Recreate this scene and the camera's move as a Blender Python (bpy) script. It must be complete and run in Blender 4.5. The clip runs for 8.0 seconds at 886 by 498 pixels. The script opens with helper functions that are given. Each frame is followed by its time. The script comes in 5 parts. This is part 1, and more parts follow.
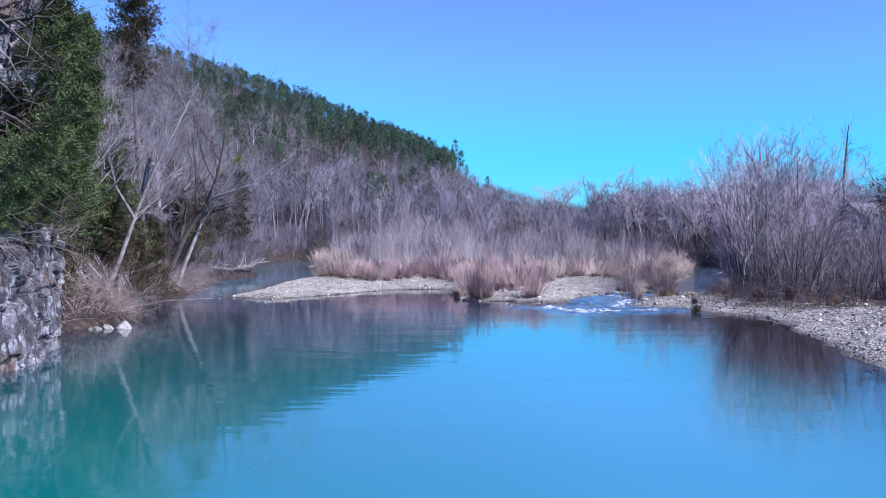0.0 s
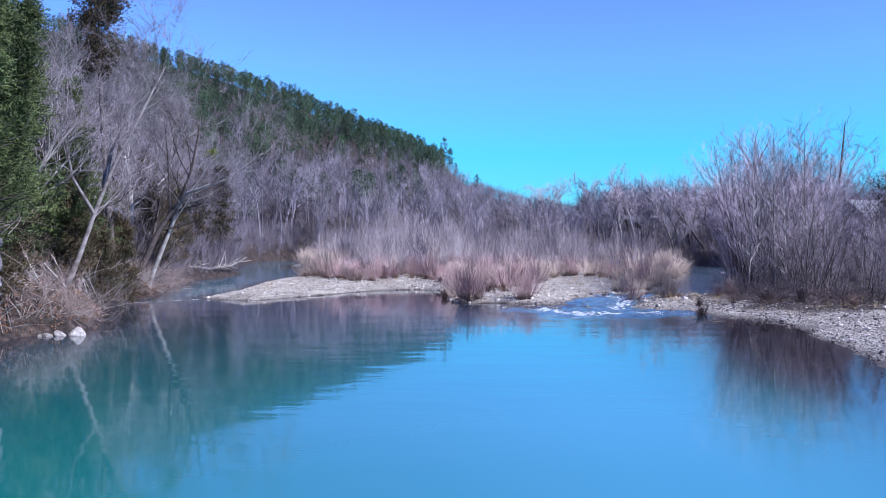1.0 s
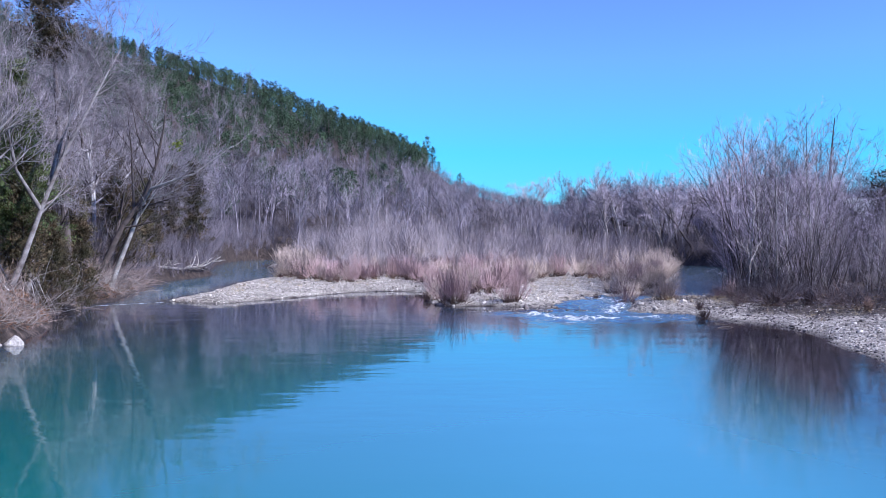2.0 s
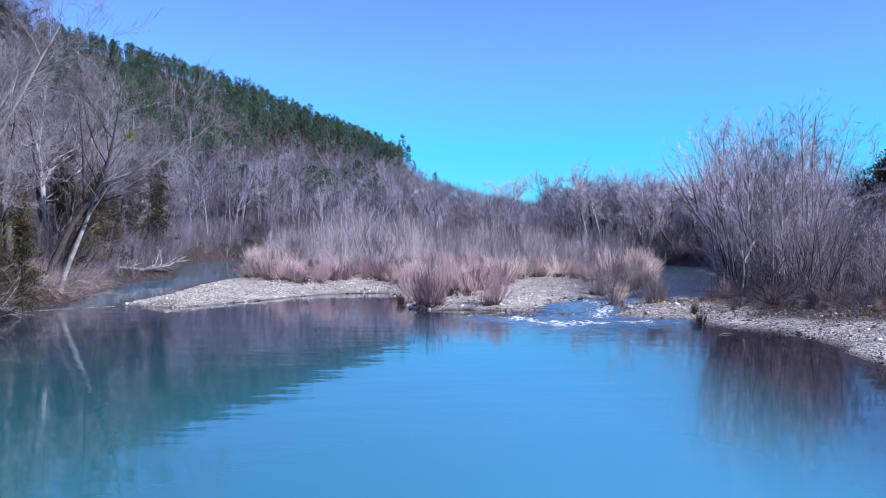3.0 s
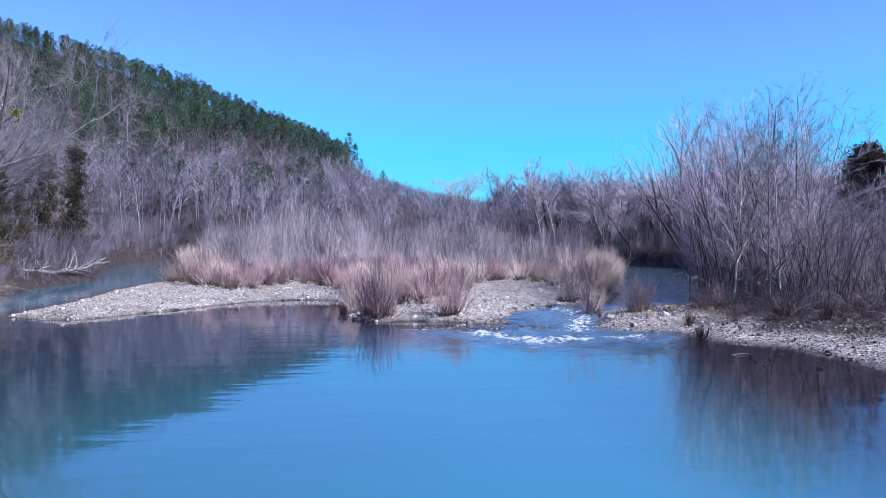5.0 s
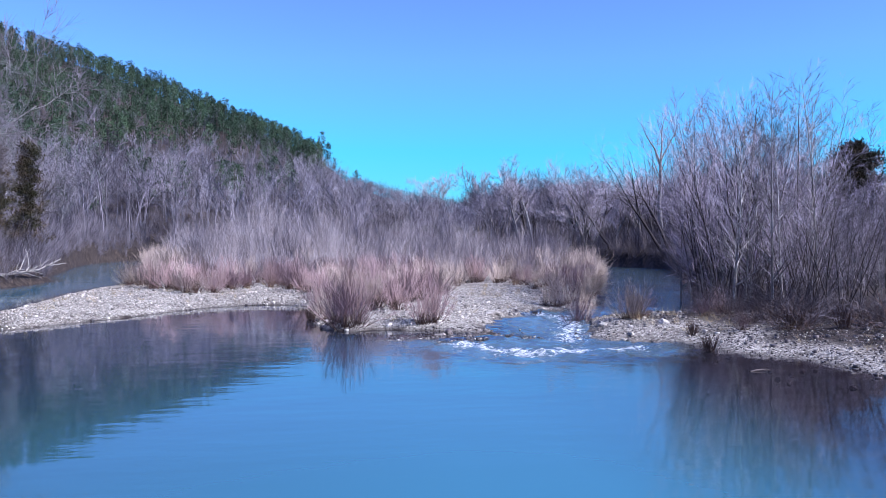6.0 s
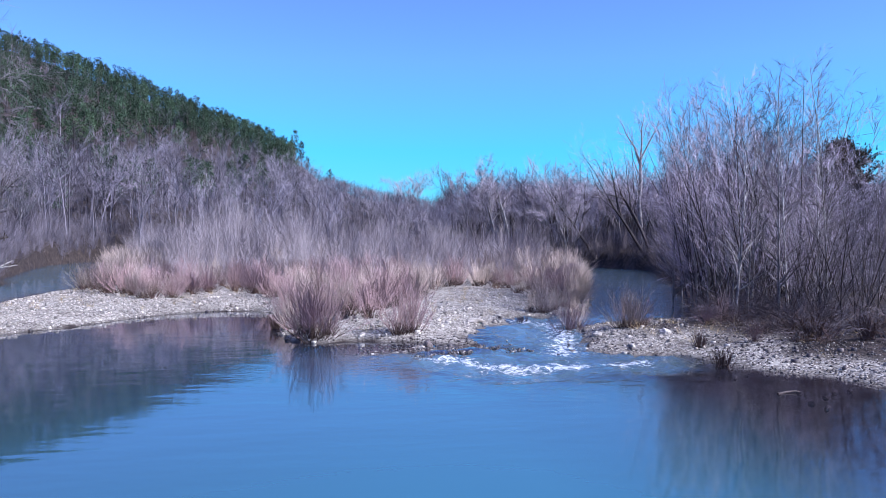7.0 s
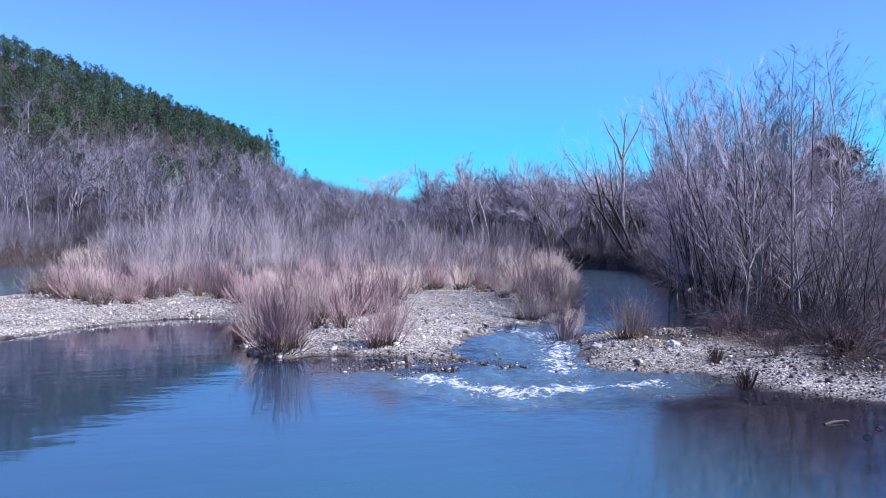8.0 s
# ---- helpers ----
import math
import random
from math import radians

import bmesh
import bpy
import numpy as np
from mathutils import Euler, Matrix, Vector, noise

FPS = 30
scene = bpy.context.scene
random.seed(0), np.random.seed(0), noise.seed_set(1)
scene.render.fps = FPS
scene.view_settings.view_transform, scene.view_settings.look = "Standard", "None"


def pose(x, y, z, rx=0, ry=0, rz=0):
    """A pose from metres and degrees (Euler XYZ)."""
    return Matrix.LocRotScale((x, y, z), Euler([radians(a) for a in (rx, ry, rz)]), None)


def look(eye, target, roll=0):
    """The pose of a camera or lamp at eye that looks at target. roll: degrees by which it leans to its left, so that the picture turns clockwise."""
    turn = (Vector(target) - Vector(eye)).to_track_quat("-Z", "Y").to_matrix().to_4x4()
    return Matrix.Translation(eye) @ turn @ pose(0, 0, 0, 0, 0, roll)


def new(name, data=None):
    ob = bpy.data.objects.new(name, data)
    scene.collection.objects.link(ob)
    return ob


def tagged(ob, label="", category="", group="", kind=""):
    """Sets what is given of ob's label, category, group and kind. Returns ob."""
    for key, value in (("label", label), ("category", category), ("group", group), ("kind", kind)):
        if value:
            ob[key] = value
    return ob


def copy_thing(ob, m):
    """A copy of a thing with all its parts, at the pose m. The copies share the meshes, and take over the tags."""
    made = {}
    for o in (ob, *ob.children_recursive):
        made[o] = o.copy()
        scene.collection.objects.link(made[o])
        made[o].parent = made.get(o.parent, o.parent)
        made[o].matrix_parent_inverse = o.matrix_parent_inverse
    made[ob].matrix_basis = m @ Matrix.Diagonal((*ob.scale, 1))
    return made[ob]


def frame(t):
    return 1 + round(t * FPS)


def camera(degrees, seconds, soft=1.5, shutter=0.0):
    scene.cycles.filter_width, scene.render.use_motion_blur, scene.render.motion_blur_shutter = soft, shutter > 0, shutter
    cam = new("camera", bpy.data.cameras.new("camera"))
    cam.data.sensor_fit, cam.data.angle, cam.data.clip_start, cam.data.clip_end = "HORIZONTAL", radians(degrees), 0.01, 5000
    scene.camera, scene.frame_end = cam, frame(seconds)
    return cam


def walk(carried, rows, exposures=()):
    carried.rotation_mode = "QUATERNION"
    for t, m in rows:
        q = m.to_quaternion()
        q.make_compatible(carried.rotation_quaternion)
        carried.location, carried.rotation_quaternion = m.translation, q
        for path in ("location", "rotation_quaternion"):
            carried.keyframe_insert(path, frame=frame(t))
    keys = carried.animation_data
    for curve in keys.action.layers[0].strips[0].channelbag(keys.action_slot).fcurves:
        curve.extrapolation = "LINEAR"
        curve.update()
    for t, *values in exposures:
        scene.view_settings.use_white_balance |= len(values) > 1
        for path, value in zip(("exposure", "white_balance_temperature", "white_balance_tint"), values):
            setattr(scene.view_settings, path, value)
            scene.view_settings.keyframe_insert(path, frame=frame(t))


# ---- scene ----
cam = camera(54.00, 8.0, soft=0.5)
PATH = [
    (0.0, pose(0.000, -0.000, 3.600, 89.579, 0, -0.000)),
    (0.5, pose(0.036, 1.604, 3.574, 89.537, 0, -0.335)),
    (1.0, pose(0.088, 3.278, 3.555, 89.499, 0, -0.719)),
    (1.5, pose(0.121, 4.907, 3.548, 89.466, 0, -1.198)),
    (3.0, pose(0.305, 9.883, 3.502, 89.400, 0, -3.466)),
    (3.5, pose(0.372, 11.493, 3.484, 89.400, 0, -4.280)),
    (4.0, pose(0.459, 13.154, 3.473, 89.391, 0, -5.167)),
    (4.5, pose(0.530, 14.781, 3.469, 89.390, 0, -6.047)),
    (6.0, pose(0.896, 19.788, 3.496, 89.377, 0, -8.644)),
    (6.5, pose(1.059, 21.419, 3.515, 89.386, 0, -9.499)),
    (7.0, pose(1.243, 23.075, 3.544, 89.371, 0, -10.344)),
    (7.5, pose(1.448, 24.673, 3.561, 89.384, 0, -11.090)),
    (8.0, pose(1.679, 26.336, 3.590, 89.362, 0, -11.867)),
]
walk(cam, PATH, [(0.0, 0.55, 5600, 18), (8.0, 0.55, 5600, 18)])

# ---- world and sun ----
SUN_AZIMUTH = radians(118)      # clockwise from +y: low on the right, a little behind
SUN_HEIGHT = radians(38)
world = bpy.data.worlds.new("clear_sky")
scene.world = world
world.use_nodes = True
wn, wl = world.node_tree.nodes, world.node_tree.links
sky = wn.new("ShaderNodeTexSky")
sky.sky_type = "NISHITA"
sky.sun_disc = False
sky.sun_elevation, sky.sun_rotation = SUN_HEIGHT, SUN_AZIMUTH
sky.altitude, sky.air_density, sky.dust_density, sky.ozone_density = 100, 1.0, 0.2, 2.0
wtex = wn.new("ShaderNodeTexCoord")
wsep = wn.new("ShaderNodeSeparateXYZ")
wl.new(wtex.outputs["Generated"], wsep.inputs[0])
wramp = wn.new("ShaderNodeValToRGB")
for at, tint in ((0.0, (0.20, 0.66, 1.0)), (0.10, (0.24, 0.84, 1.18)), (0.20, (0.57, 0.86, 1.27)), (0.34, (0.78, 0.78, 1.20))):
    stop = wramp.color_ramp.elements[0] if at == 0.0 else wramp.color_ramp.elements.new(at)
    stop.color = (*tint, 1)
wramp.color_ramp.elements[-1].color = (0.78, 0.78, 1.20, 1)
wl.new(wsep.outputs["Z"], wramp.inputs["Fac"])
wmix = wn.new("ShaderNodeMix")
wmix.data_type, wmix.blend_type = "RGBA", "MULTIPLY"
wmix.inputs["Factor"].default_value = 1.0
wl.new(sky.outputs["Color"], wmix.inputs["A"])
wl.new(wramp.outputs["Color"], wmix.inputs["B"])
wbg = wn["Background"]
wbg.inputs["Strength"].default_value = 0.112
wl.new(wmix.outputs["Result"], wbg.inputs["Color"])

sun_data = bpy.data.lights.new("sun", "SUN")
sun_data.energy, sun_data.angle, sun_data.color = 4.9, radians(0.6), (1.0, 0.95, 0.88)
sun = new("sun", sun_data)
SUN_FROM = Vector((math.sin(SUN_AZIMUTH) * math.cos(SUN_HEIGHT), math.cos(SUN_AZIMUTH) * math.cos(SUN_HEIGHT), math.sin(SUN_HEIGHT)))
sun.matrix_world = look(SUN_FROM * 100, (0, 0, 0))


# ---- materials ----
def material(name, colour, rough=0.9, second=None, scale=4.0, fine=40.0, bump=0.2, bump_size=0.02, object_vary=0.36, island_vary=0.0, specular=0.2, tone=False):
    """A matt natural surface: two colours mixed by a coarse noise, darkened by a fine one, with relief and a shade of its own for each object."""
    m = bpy.data.materials.new(name)
    m.use_nodes = True
    n, l = m.node_tree.nodes, m.node_tree.links
    b = n["Principled BSDF"]
    b.inputs["Roughness"].default_value = rough
    b.inputs["Specular IOR Level"].default_value = specular
    tc = n.new("ShaderNodeTexCoord")
    big, small = n.new("ShaderNodeTexNoise"), n.new("ShaderNodeTexNoise")
    big.inputs["Scale"].default_value, small.inputs["Scale"].default_value = scale, fine
    big.inputs["Detail"].default_value, small.inputs["Detail"].default_value = 4, 3
    l.new(tc.outputs["Object"], big.inputs["Vector"])
    l.new(tc.outputs["Object"], small.inputs["Vector"])
    ramp = n.new("ShaderNodeValToRGB")
    ramp.color_ramp.elements[0].position, ramp.color_ramp.elements[1].position = 0.35, 0.65
    ramp.color_ramp.elements[0].color = (*colour, 1)
    ramp.color_ramp.elements[1].color = (*(second or [c * 0.7 for c in colour]), 1)
    l.new(big.outputs["Fac"], ramp.inputs["Fac"])
    info, geo = n.new("ShaderNodeObjectInfo"), n.new("ShaderNodeNewGeometry")
    value = n.new("ShaderNodeMath"); value.operation = "MULTIPLY_ADD"
    l.new(info.outputs["Random"], value.inputs[0])
    value.inputs[1].default_value, value.inputs[2].default_value = object_vary * 2, 1 - object_vary
    value2 = n.new("ShaderNodeMath"); value2.operation = "MULTIPLY_ADD"
    l.new(geo.outputs["Random Per Island"], value2.inputs[0])
    value2.inputs[1].default_value, value2.inputs[2].default_value = island_vary * 2, 1 - island_vary
    value3 = n.new("ShaderNodeMath"); value3.operation = "MULTIPLY"
    l.new(value.outputs[0], value3.inputs[0]); l.new(value2.outputs[0], value3.inputs[1])
    grain = n.new("ShaderNodeMapRange")
    l.new(small.outputs["Fac"], grain.inputs["Value"])
    grain.inputs["From Min"].default_value, grain.inputs["From Max"].default_value = 0.3, 0.7
    grain.inputs["To Min"].default_value, grain.inputs["To Max"].default_value = 0.75, 1.2
    value4 = n.new("ShaderNodeMath"); value4.operation = "MULTIPLY"
    l.new(value3.outputs[0], value4.inputs[0]); l.new(grain.outputs[0], value4.inputs[1])
    if tone:
        own = n.new("ShaderNodeAttribute")
        own.attribute_name = "tone"
        value5 = n.new("ShaderNodeMath"); value5.operation = "MULTIPLY"
        l.new(value4.outputs[0], value5.inputs[0]); l.new(own.outputs["Fac"], value5.inputs[1])
        value4 = value5
    hsv = n.new("ShaderNodeHueSaturation")
    l.new(ramp.outputs["Color"], hsv.inputs["Color"]); l.new(value4.outputs[0], hsv.inputs["Value"])
    l.new(hsv.outputs["Color"], b.inputs["Base Color"])
    if bump:
        bp = n.new("ShaderNodeBump")
        bp.inputs["Strength"].default_value, bp.inputs["Distance"].default_value = bump, bump_size
        l.new(small.outputs["Fac"], bp.inputs["Height"]); l.new(bp.outputs["Normal"], b.inputs["Normal"])
    return m


BARK_PALE = material("pale_bark", (0.48, 0.455, 0.44), second=(0.17, 0.15, 0.145), scale=2.0, fine=18, bump=0.5)
BARK_GREY = material("grey_bark", (0.30, 0.275, 0.27), second=(0.13, 0.11, 0.105), scale=3.0, fine=25, bump=0.6)
BARK_DARK = material("dark_bark", (0.10, 0.08, 0.075), second=(0.05, 0.042, 0.04), scale=3.0, fine=25, bump=0.6)
BARK_WHITE = material("white_bark", (0.56, 0.54, 0.51), second=(0.24, 0.215, 0.20), scale=2.0, fine=18, bump=0.4)
PALE_TWIG = material("pale_twigs", (0.27, 0.24, 0.262), second=(0.155, 0.135, 0.147), scale=0.6, fine=9, bump=0, island_vary=0.35)
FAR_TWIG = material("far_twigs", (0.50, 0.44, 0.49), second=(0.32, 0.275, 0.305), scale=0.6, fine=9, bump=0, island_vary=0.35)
TWIG_DARK = material("dark_twigs", (0.23, 0.20, 0.215), second=(0.13, 0.11, 0.12), scale=0.6, fine=9, bump=0, island_vary=0.3)
THICKET_TWIG = material("thicket_twigs", (0.52, 0.45, 0.51), second=(0.34, 0.285, 0.33), scale=0.6, fine=9, bump=0, island_vary=0.3)
BANK_TWIG = material("bank_twigs", (0.29, 0.255, 0.29), second=(0.17, 0.146, 0.168), scale=0.6, fine=9, bump=0, island_vary=0.35)
TWIG_SHADE = material("shaded_brush_twigs", (0.19, 0.16, 0.17), second=(0.11, 0.09, 0.095), scale=0.6, fine=9, bump=0, island_vary=0.3)
TWIG_BROWN = material("brown_twigs", (0.32, 0.25, 0.225), second=(0.20, 0.15, 0.135), scale=0.6, fine=9, bump=0, island_vary=0.35)
WILLOW_RED = material("red_willow_twigs", (0.45, 0.315, 0.31), second=(0.31, 0.205, 0.20), scale=0.8, fine=9, bump=0, island_vary=0.3)
WILLOW_TAN = material("tan_willow_twigs", (0.50, 0.405, 0.345), second=(0.35, 0.28, 0.245), scale=0.8, fine=9, bump=0, island_vary=0.3)
WILLOW_GREY = material("grey_willow_twigs", (0.52, 0.455, 0.47), second=(0.38, 0.33, 0.345), scale=0.8, fine=9, bump=0, island_vary=0.3)
STEM_DARK = material("dark_willow_stems", (0.17, 0.11, 0.09), second=(0.09, 0.06, 0.05), scale=2, fine=20, bump=0.2)
CEDAR = material("cedar_foliage", (0.100, 0.122, 0.044), second=(0.055, 0.080, 0.034), scale=0.7, fine=6, bump=0, island_vary=0.4)
CEDAR_BROWN = material("bronzed_cedar_foliage", (0.105, 0.072, 0.042), second=(0.055, 0.058, 0.032), scale=0.9, fine=6, bump=0, island_vary=0.4)
FOREST_TWIG = material("forest_twigs", (0.34, 0.305, 0.345), second=(0.20, 0.178, 0.205), scale=0.04, fine=0.5, bump=0, island_vary=0.3, tone=True)
FOREST_PINE = material("forest_needles", (0.058, 0.092, 0.048), second=(0.036, 0.060, 0.038), scale=0.04, fine=1.3, bump=0, island_vary=0.25, tone=True)
PINE = material("pine_needles", (0.075, 0.105, 0.056), second=(0.048, 0.074, 0.044), scale=0.05, fine=1.3, bump=0, island_vary=0.25)
DRY_LEAF = material("dry_leaves", (0.27, 0.15, 0.09), second=(0.15, 0.085, 0.06), scale=1.5, fine=12, bump=0, island_vary=0.45)
DEAD_LEAF = material("dead_leaves", (0.085, 0.058, 0.050), second=(0.045, 0.030, 0.028), scale=3, fine=12, bump=0, island_vary=0.4)
DRY_GRASS = material("dry_grass", (0.46, 0.36, 0.20), second=(0.32, 0.24, 0.14), scale=1.5, fine=12, bump=0, island_vary=0.35)
STONE = material("river_stone", (0.49, 0.45, 0.395), second=(0.28, 0.245, 0.21), scale=1.2, fine=22, bump=0.3, island_vary=0.5)
BOULDER = material("grey_boulder", (0.36, 0.335, 0.315), second=(0.19, 0.17, 0.155), scale=3.0, fine=16, bump=0.5, bump_size=0.05)
STONE_DARK = material("wet_or_shaded_stone", (0.15, 0.12, 0.11), second=(0.09, 0.075, 0.07), rough=0.45, scale=1.2, fine=22, bump=0.3, island_vary=0.4, specular=0.5)
DRIFTWOOD = material("driftwood", (0.44, 0.405, 0.375), second=(0.27, 0.24, 0.215), scale=3, fine=30, bump=0.4)
MISTLETOE = material("mistletoe_leaves", (0.16, 0.19, 0.03), second=(0.10, 0.13, 0.02), scale=3, fine=12, bump=0, island_vary=0.3)
SIDING = material("white_siding", (0.72, 0.72, 0.72), rough=0.6, second=(0.62, 0.62, 0.63), scale=0.6, fine=8, bump=0.1, object_vary=0.05)
ROOFING = material("grey_roofing", (0.18, 0.18, 0.19), rough=0.8, scale=0.8, fine=8, bump=0.3, object_vary=0.05)
WINDOW_GLASS = material("dark_window_glass", (0.03, 0.035, 0.04), rough=0.08, scale=0.5, fine=4, bump=0, specular=0.6)


def ground_material():
    """Pale gravel on the bars, leaf litter on the banks (on the right spit also painting tree shade), brown silt under
    water, by the sheet's own masks.
    """
    m = bpy.data.materials.new("river_ground")
    m.use_nodes = True
    n, l = m.node_tree.nodes, m.node_tree.links
    b = n["Principled BSDF"]
    b.inputs["Roughness"].default_value = 0.92
    b.inputs["Specular IOR Level"].default_value = 0.15
    tc = n.new("ShaderNodeTexCoord")

    def noise_of(scale, detail=4):
        t = n.new("ShaderNodeTexNoise")
        t.inputs["Scale"].default_value, t.inputs["Detail"].default_value = scale, detail
        l.new(tc.outputs["Object"], t.inputs["Vector"])
        return t

    def ramp_of(source, stops):
        r = n.new("ShaderNodeValToRGB")
        r.color_ramp.elements[0].position, r.color_ramp.elements[0].color = stops[0][0], (*stops[0][1], 1)
        r.color_ramp.elements[1].position, r.color_ramp.elements[1].color = stops[-1][0], (*stops[-1][1], 1)
        for p, c in stops[1:-1]:
            r.color_ramp.elements.new(p).color = (*c, 1)
        l.new(source, r.inputs["Fac"])
        return r

    def mixed(factor, a, c):
        x = n.new("ShaderNodeMix")
        x.data_type = "RGBA"
        l.new(factor, x.inputs["Factor"]); l.new(a, x.inputs["A"]); l.new(c, x.inputs["B"])
        return x.outputs["Result"]

    cells = n.new("ShaderNodeTexVoronoi")
    cells.inputs["Scale"].default_value = 11.0
    jitter, shift = noise_of(2.3, 3), n.new("ShaderNodeVectorMath")
    shift.operation = "MULTIPLY_ADD"
    l.new(jitter.outputs["Color"], shift.inputs[0])
    shift.inputs[1].default_value = (0.35, 0.35, 0.35)
    l.new(tc.outputs["Object"], shift.inputs[2])
    l.new(shift.outputs["Vector"], cells.inputs["Vector"])
    sep = n.new("ShaderNodeSeparateColor")
    l.new(cells.outputs["Color"], sep.inputs[0])
    pebble = ramp_of(sep.outputs[0], [(0.0, (0.09, 0.075, 0.068)), (0.4, (0.36, 0.325, 0.28)), (1.0, (0.74, 0.70, 0.62))])
    patch = ramp_of(noise_of(0.5).outputs["Fac"], [(0.38, (0.19, 0.165, 0.14)), (0.62, (0.60, 0.545, 0.45))])
    half = n.new("ShaderNodeMix"); half.data_type = "RGBA"; half.inputs["Factor"].default_value = 0.42
    l.new(pebble.outputs["Color"], half.inputs["A"]); l.new(patch.outputs["Color"], half.inputs["B"])
    gap = n.new("ShaderNodeMapRange")
    l.new(cells.outputs["Distance"], gap.inputs["Value"])
    gap.inputs["From Min"].default_value, gap.inputs["From Max"].default_value = 0.45, 0.85
    gap.inputs["To Max"].default_value = 0.85
    sand = n.new("ShaderNodeMix"); sand.data_type = "RGBA"
    l.new(gap.outputs[0], sand.inputs["Factor"])
    l.new(half.outputs["Result"], sand.inputs["A"])
    sand.inputs["B"].default_value = (0.075, 0.060, 0.048, 1)
    litter = ramp_of(noise_of(3.0, 8).outputs["Fac"], [(0.3, (0.020, 0.017, 0.016)), (0.5, (0.048, 0.037, 0.033)), (0.7, (0.10, 0.076, 0.064))])
    silt = ramp_of(noise_of(1.4, 8).outputs["Fac"], [(0.3, (0.022, 0.018, 0.021)), (0.5, (0.040, 0.032, 0.036)), (0.7, (0.080, 0.066, 0.066))])
    a_litter, a_wet = n.new("ShaderNodeAttribute"), n.new("ShaderNodeAttribute")
    a_litter.attribute_name, a_wet.attribute_name = "litter", "wet"
    dry = mixed(a_litter.outputs["Fac"], sand.outputs["Result"], litter.outputs["Color"])
    l.new(mixed(a_wet.outputs["Fac"], dry, silt.outputs["Color"]), b.inputs["Base Color"])
    bp = n.new("ShaderNodeBump")
    bp.inputs["Strength"].default_value, bp.inputs["Distance"].default_value = 0.8, 0.06
    l.new(cells.outputs["Distance"], bp.inputs["Height"])
    bp.invert = True
    firm = n.new("ShaderNodeMath"); firm.operation = "MULTIPLY_ADD"
    l.new(a_wet.outputs["Fac"], firm.inputs[0])
    firm.inputs[1].default_value, firm.inputs[2].default_value = -0.65, 0.8
    l.new(firm.outputs[0], bp.inputs["Strength"])
    l.new(bp.outputs["Normal"], b.inputs["Normal"])
    return m


def water_material():
    """Still river water: a turquoise milky body where it is deep, clear over the shallows, white where it breaks."""
    m = bpy.data.materials.new("river_water")
    m.use_nodes = True
    n, l = m.node_tree.nodes, m.node_tree.links
    b, out = n["Principled BSDF"], n["Material Output"]
    tc = n.new("ShaderNodeTexCoord")

    def attribute(name):
        a = n.new("ShaderNodeAttribute")
        a.attribute_name = name
        return a.outputs["Fac"]

    def waves(scale, stretch, detail):
        mp = n.new("ShaderNodeMapping")
        mp.inputs["Scale"].default_value = stretch
        l.new(tc.outputs["Object"], mp.inputs["Vector"])
        t = n.new("ShaderNodeTexNoise")
        t.inputs["Scale"].default_value, t.inputs["Detail"].default_value = scale, detail
        l.new(mp.outputs["Vector"], t.inputs["Vector"])
        return t.outputs["Fac"]

    def calc(op, a, c):
        x = n.new("ShaderNodeMath")
        x.operation = op
        for i, v in enumerate((a, c)):
            if isinstance(v, (int, float)):
                x.inputs[i].default_value = v
            else:
                l.new(v, x.inputs[i])
        return x.outputs[0]

    b.inputs["IOR"].default_value = 1.5
    b.inputs["Roughness"].default_value = 0.03
    colour = n.new("ShaderNodeMix"); colour.data_type = "RGBA"
    l.new(attribute("deep"), colour.inputs["Factor"])
    colour.inputs["A"].default_value = (0.034, 0.052, 0.086, 1)
    colour.inputs["B"].default_value = (0.003, 0.172, 0.155, 1)
    blue = n.new("ShaderNodeMix"); blue.data_type = "RGBA"
    l.new(attribute("mid"), blue.inputs["Factor"])
    l.new(colour.outputs["Result"], blue.inputs["A"])
    blue.inputs["B"].default_value = (0.055, 0.250, 0.340, 1)
    foam_noise = calc("ADD", calc("MULTIPLY", waves(4.6, (1.0, 1.7, 1.0), 5), 0.55), calc("MULTIPLY", waves(17.0, (1.0, 1.5, 1.0), 4), 0.45))
    foam_edge = n.new("ShaderNodeMapRange")
    l.new(calc("ADD", calc("MULTIPLY", attribute("foam"), 0.60), foam_noise), foam_edge.inputs["Value"])
    foam_edge.inputs["From Min"].default_value, foam_edge.inputs["From Max"].default_value = 0.87, 1.02
    whiter = n.new("ShaderNodeMix"); whiter.data_type = "RGBA"
    l.new(foam_edge.outputs[0], whiter.inputs["Factor"])
    stirred = n.new("ShaderNodeMix"); stirred.data_type = "RGBA"
    l.new(calc("MULTIPLY", attribute("rough"), 0.55), stirred.inputs["Factor"])
    l.new(blue.outputs["Result"], stirred.inputs["A"])
    stirred.inputs["B"].default_value = (0.15, 0.25, 0.28, 1)
    l.new(stirred.outputs["Result"], whiter.inputs["A"])
    whiter.inputs["B"].default_value = (0.80, 0.82, 0.84, 1)
    l.new(whiter.outputs["Result"], b.inputs["Base Color"])
    rough = n.new("ShaderNodeMapRange")
    l.new(foam_edge.outputs[0], rough.inputs["Value"])
    rough.inputs["To Min"].default_value, rough.inputs["To Max"].default_value = 0.05, 0.6
    l.new(rough.outputs[0], b.inputs["Roughness"])
    calm = calc("MULTIPLY", waves(0.55, (0.35, 1.0, 1.0), 2), 0.010)
    ripple = calc("MULTIPLY", waves(2.6, (0.45, 1.0, 1.0), 2), 0.0022)
    chop = calc("MULTIPLY", calc("MULTIPLY", waves(3.5, (0.7, 1.0, 1.0), 4), attribute("rough")), 0.095)
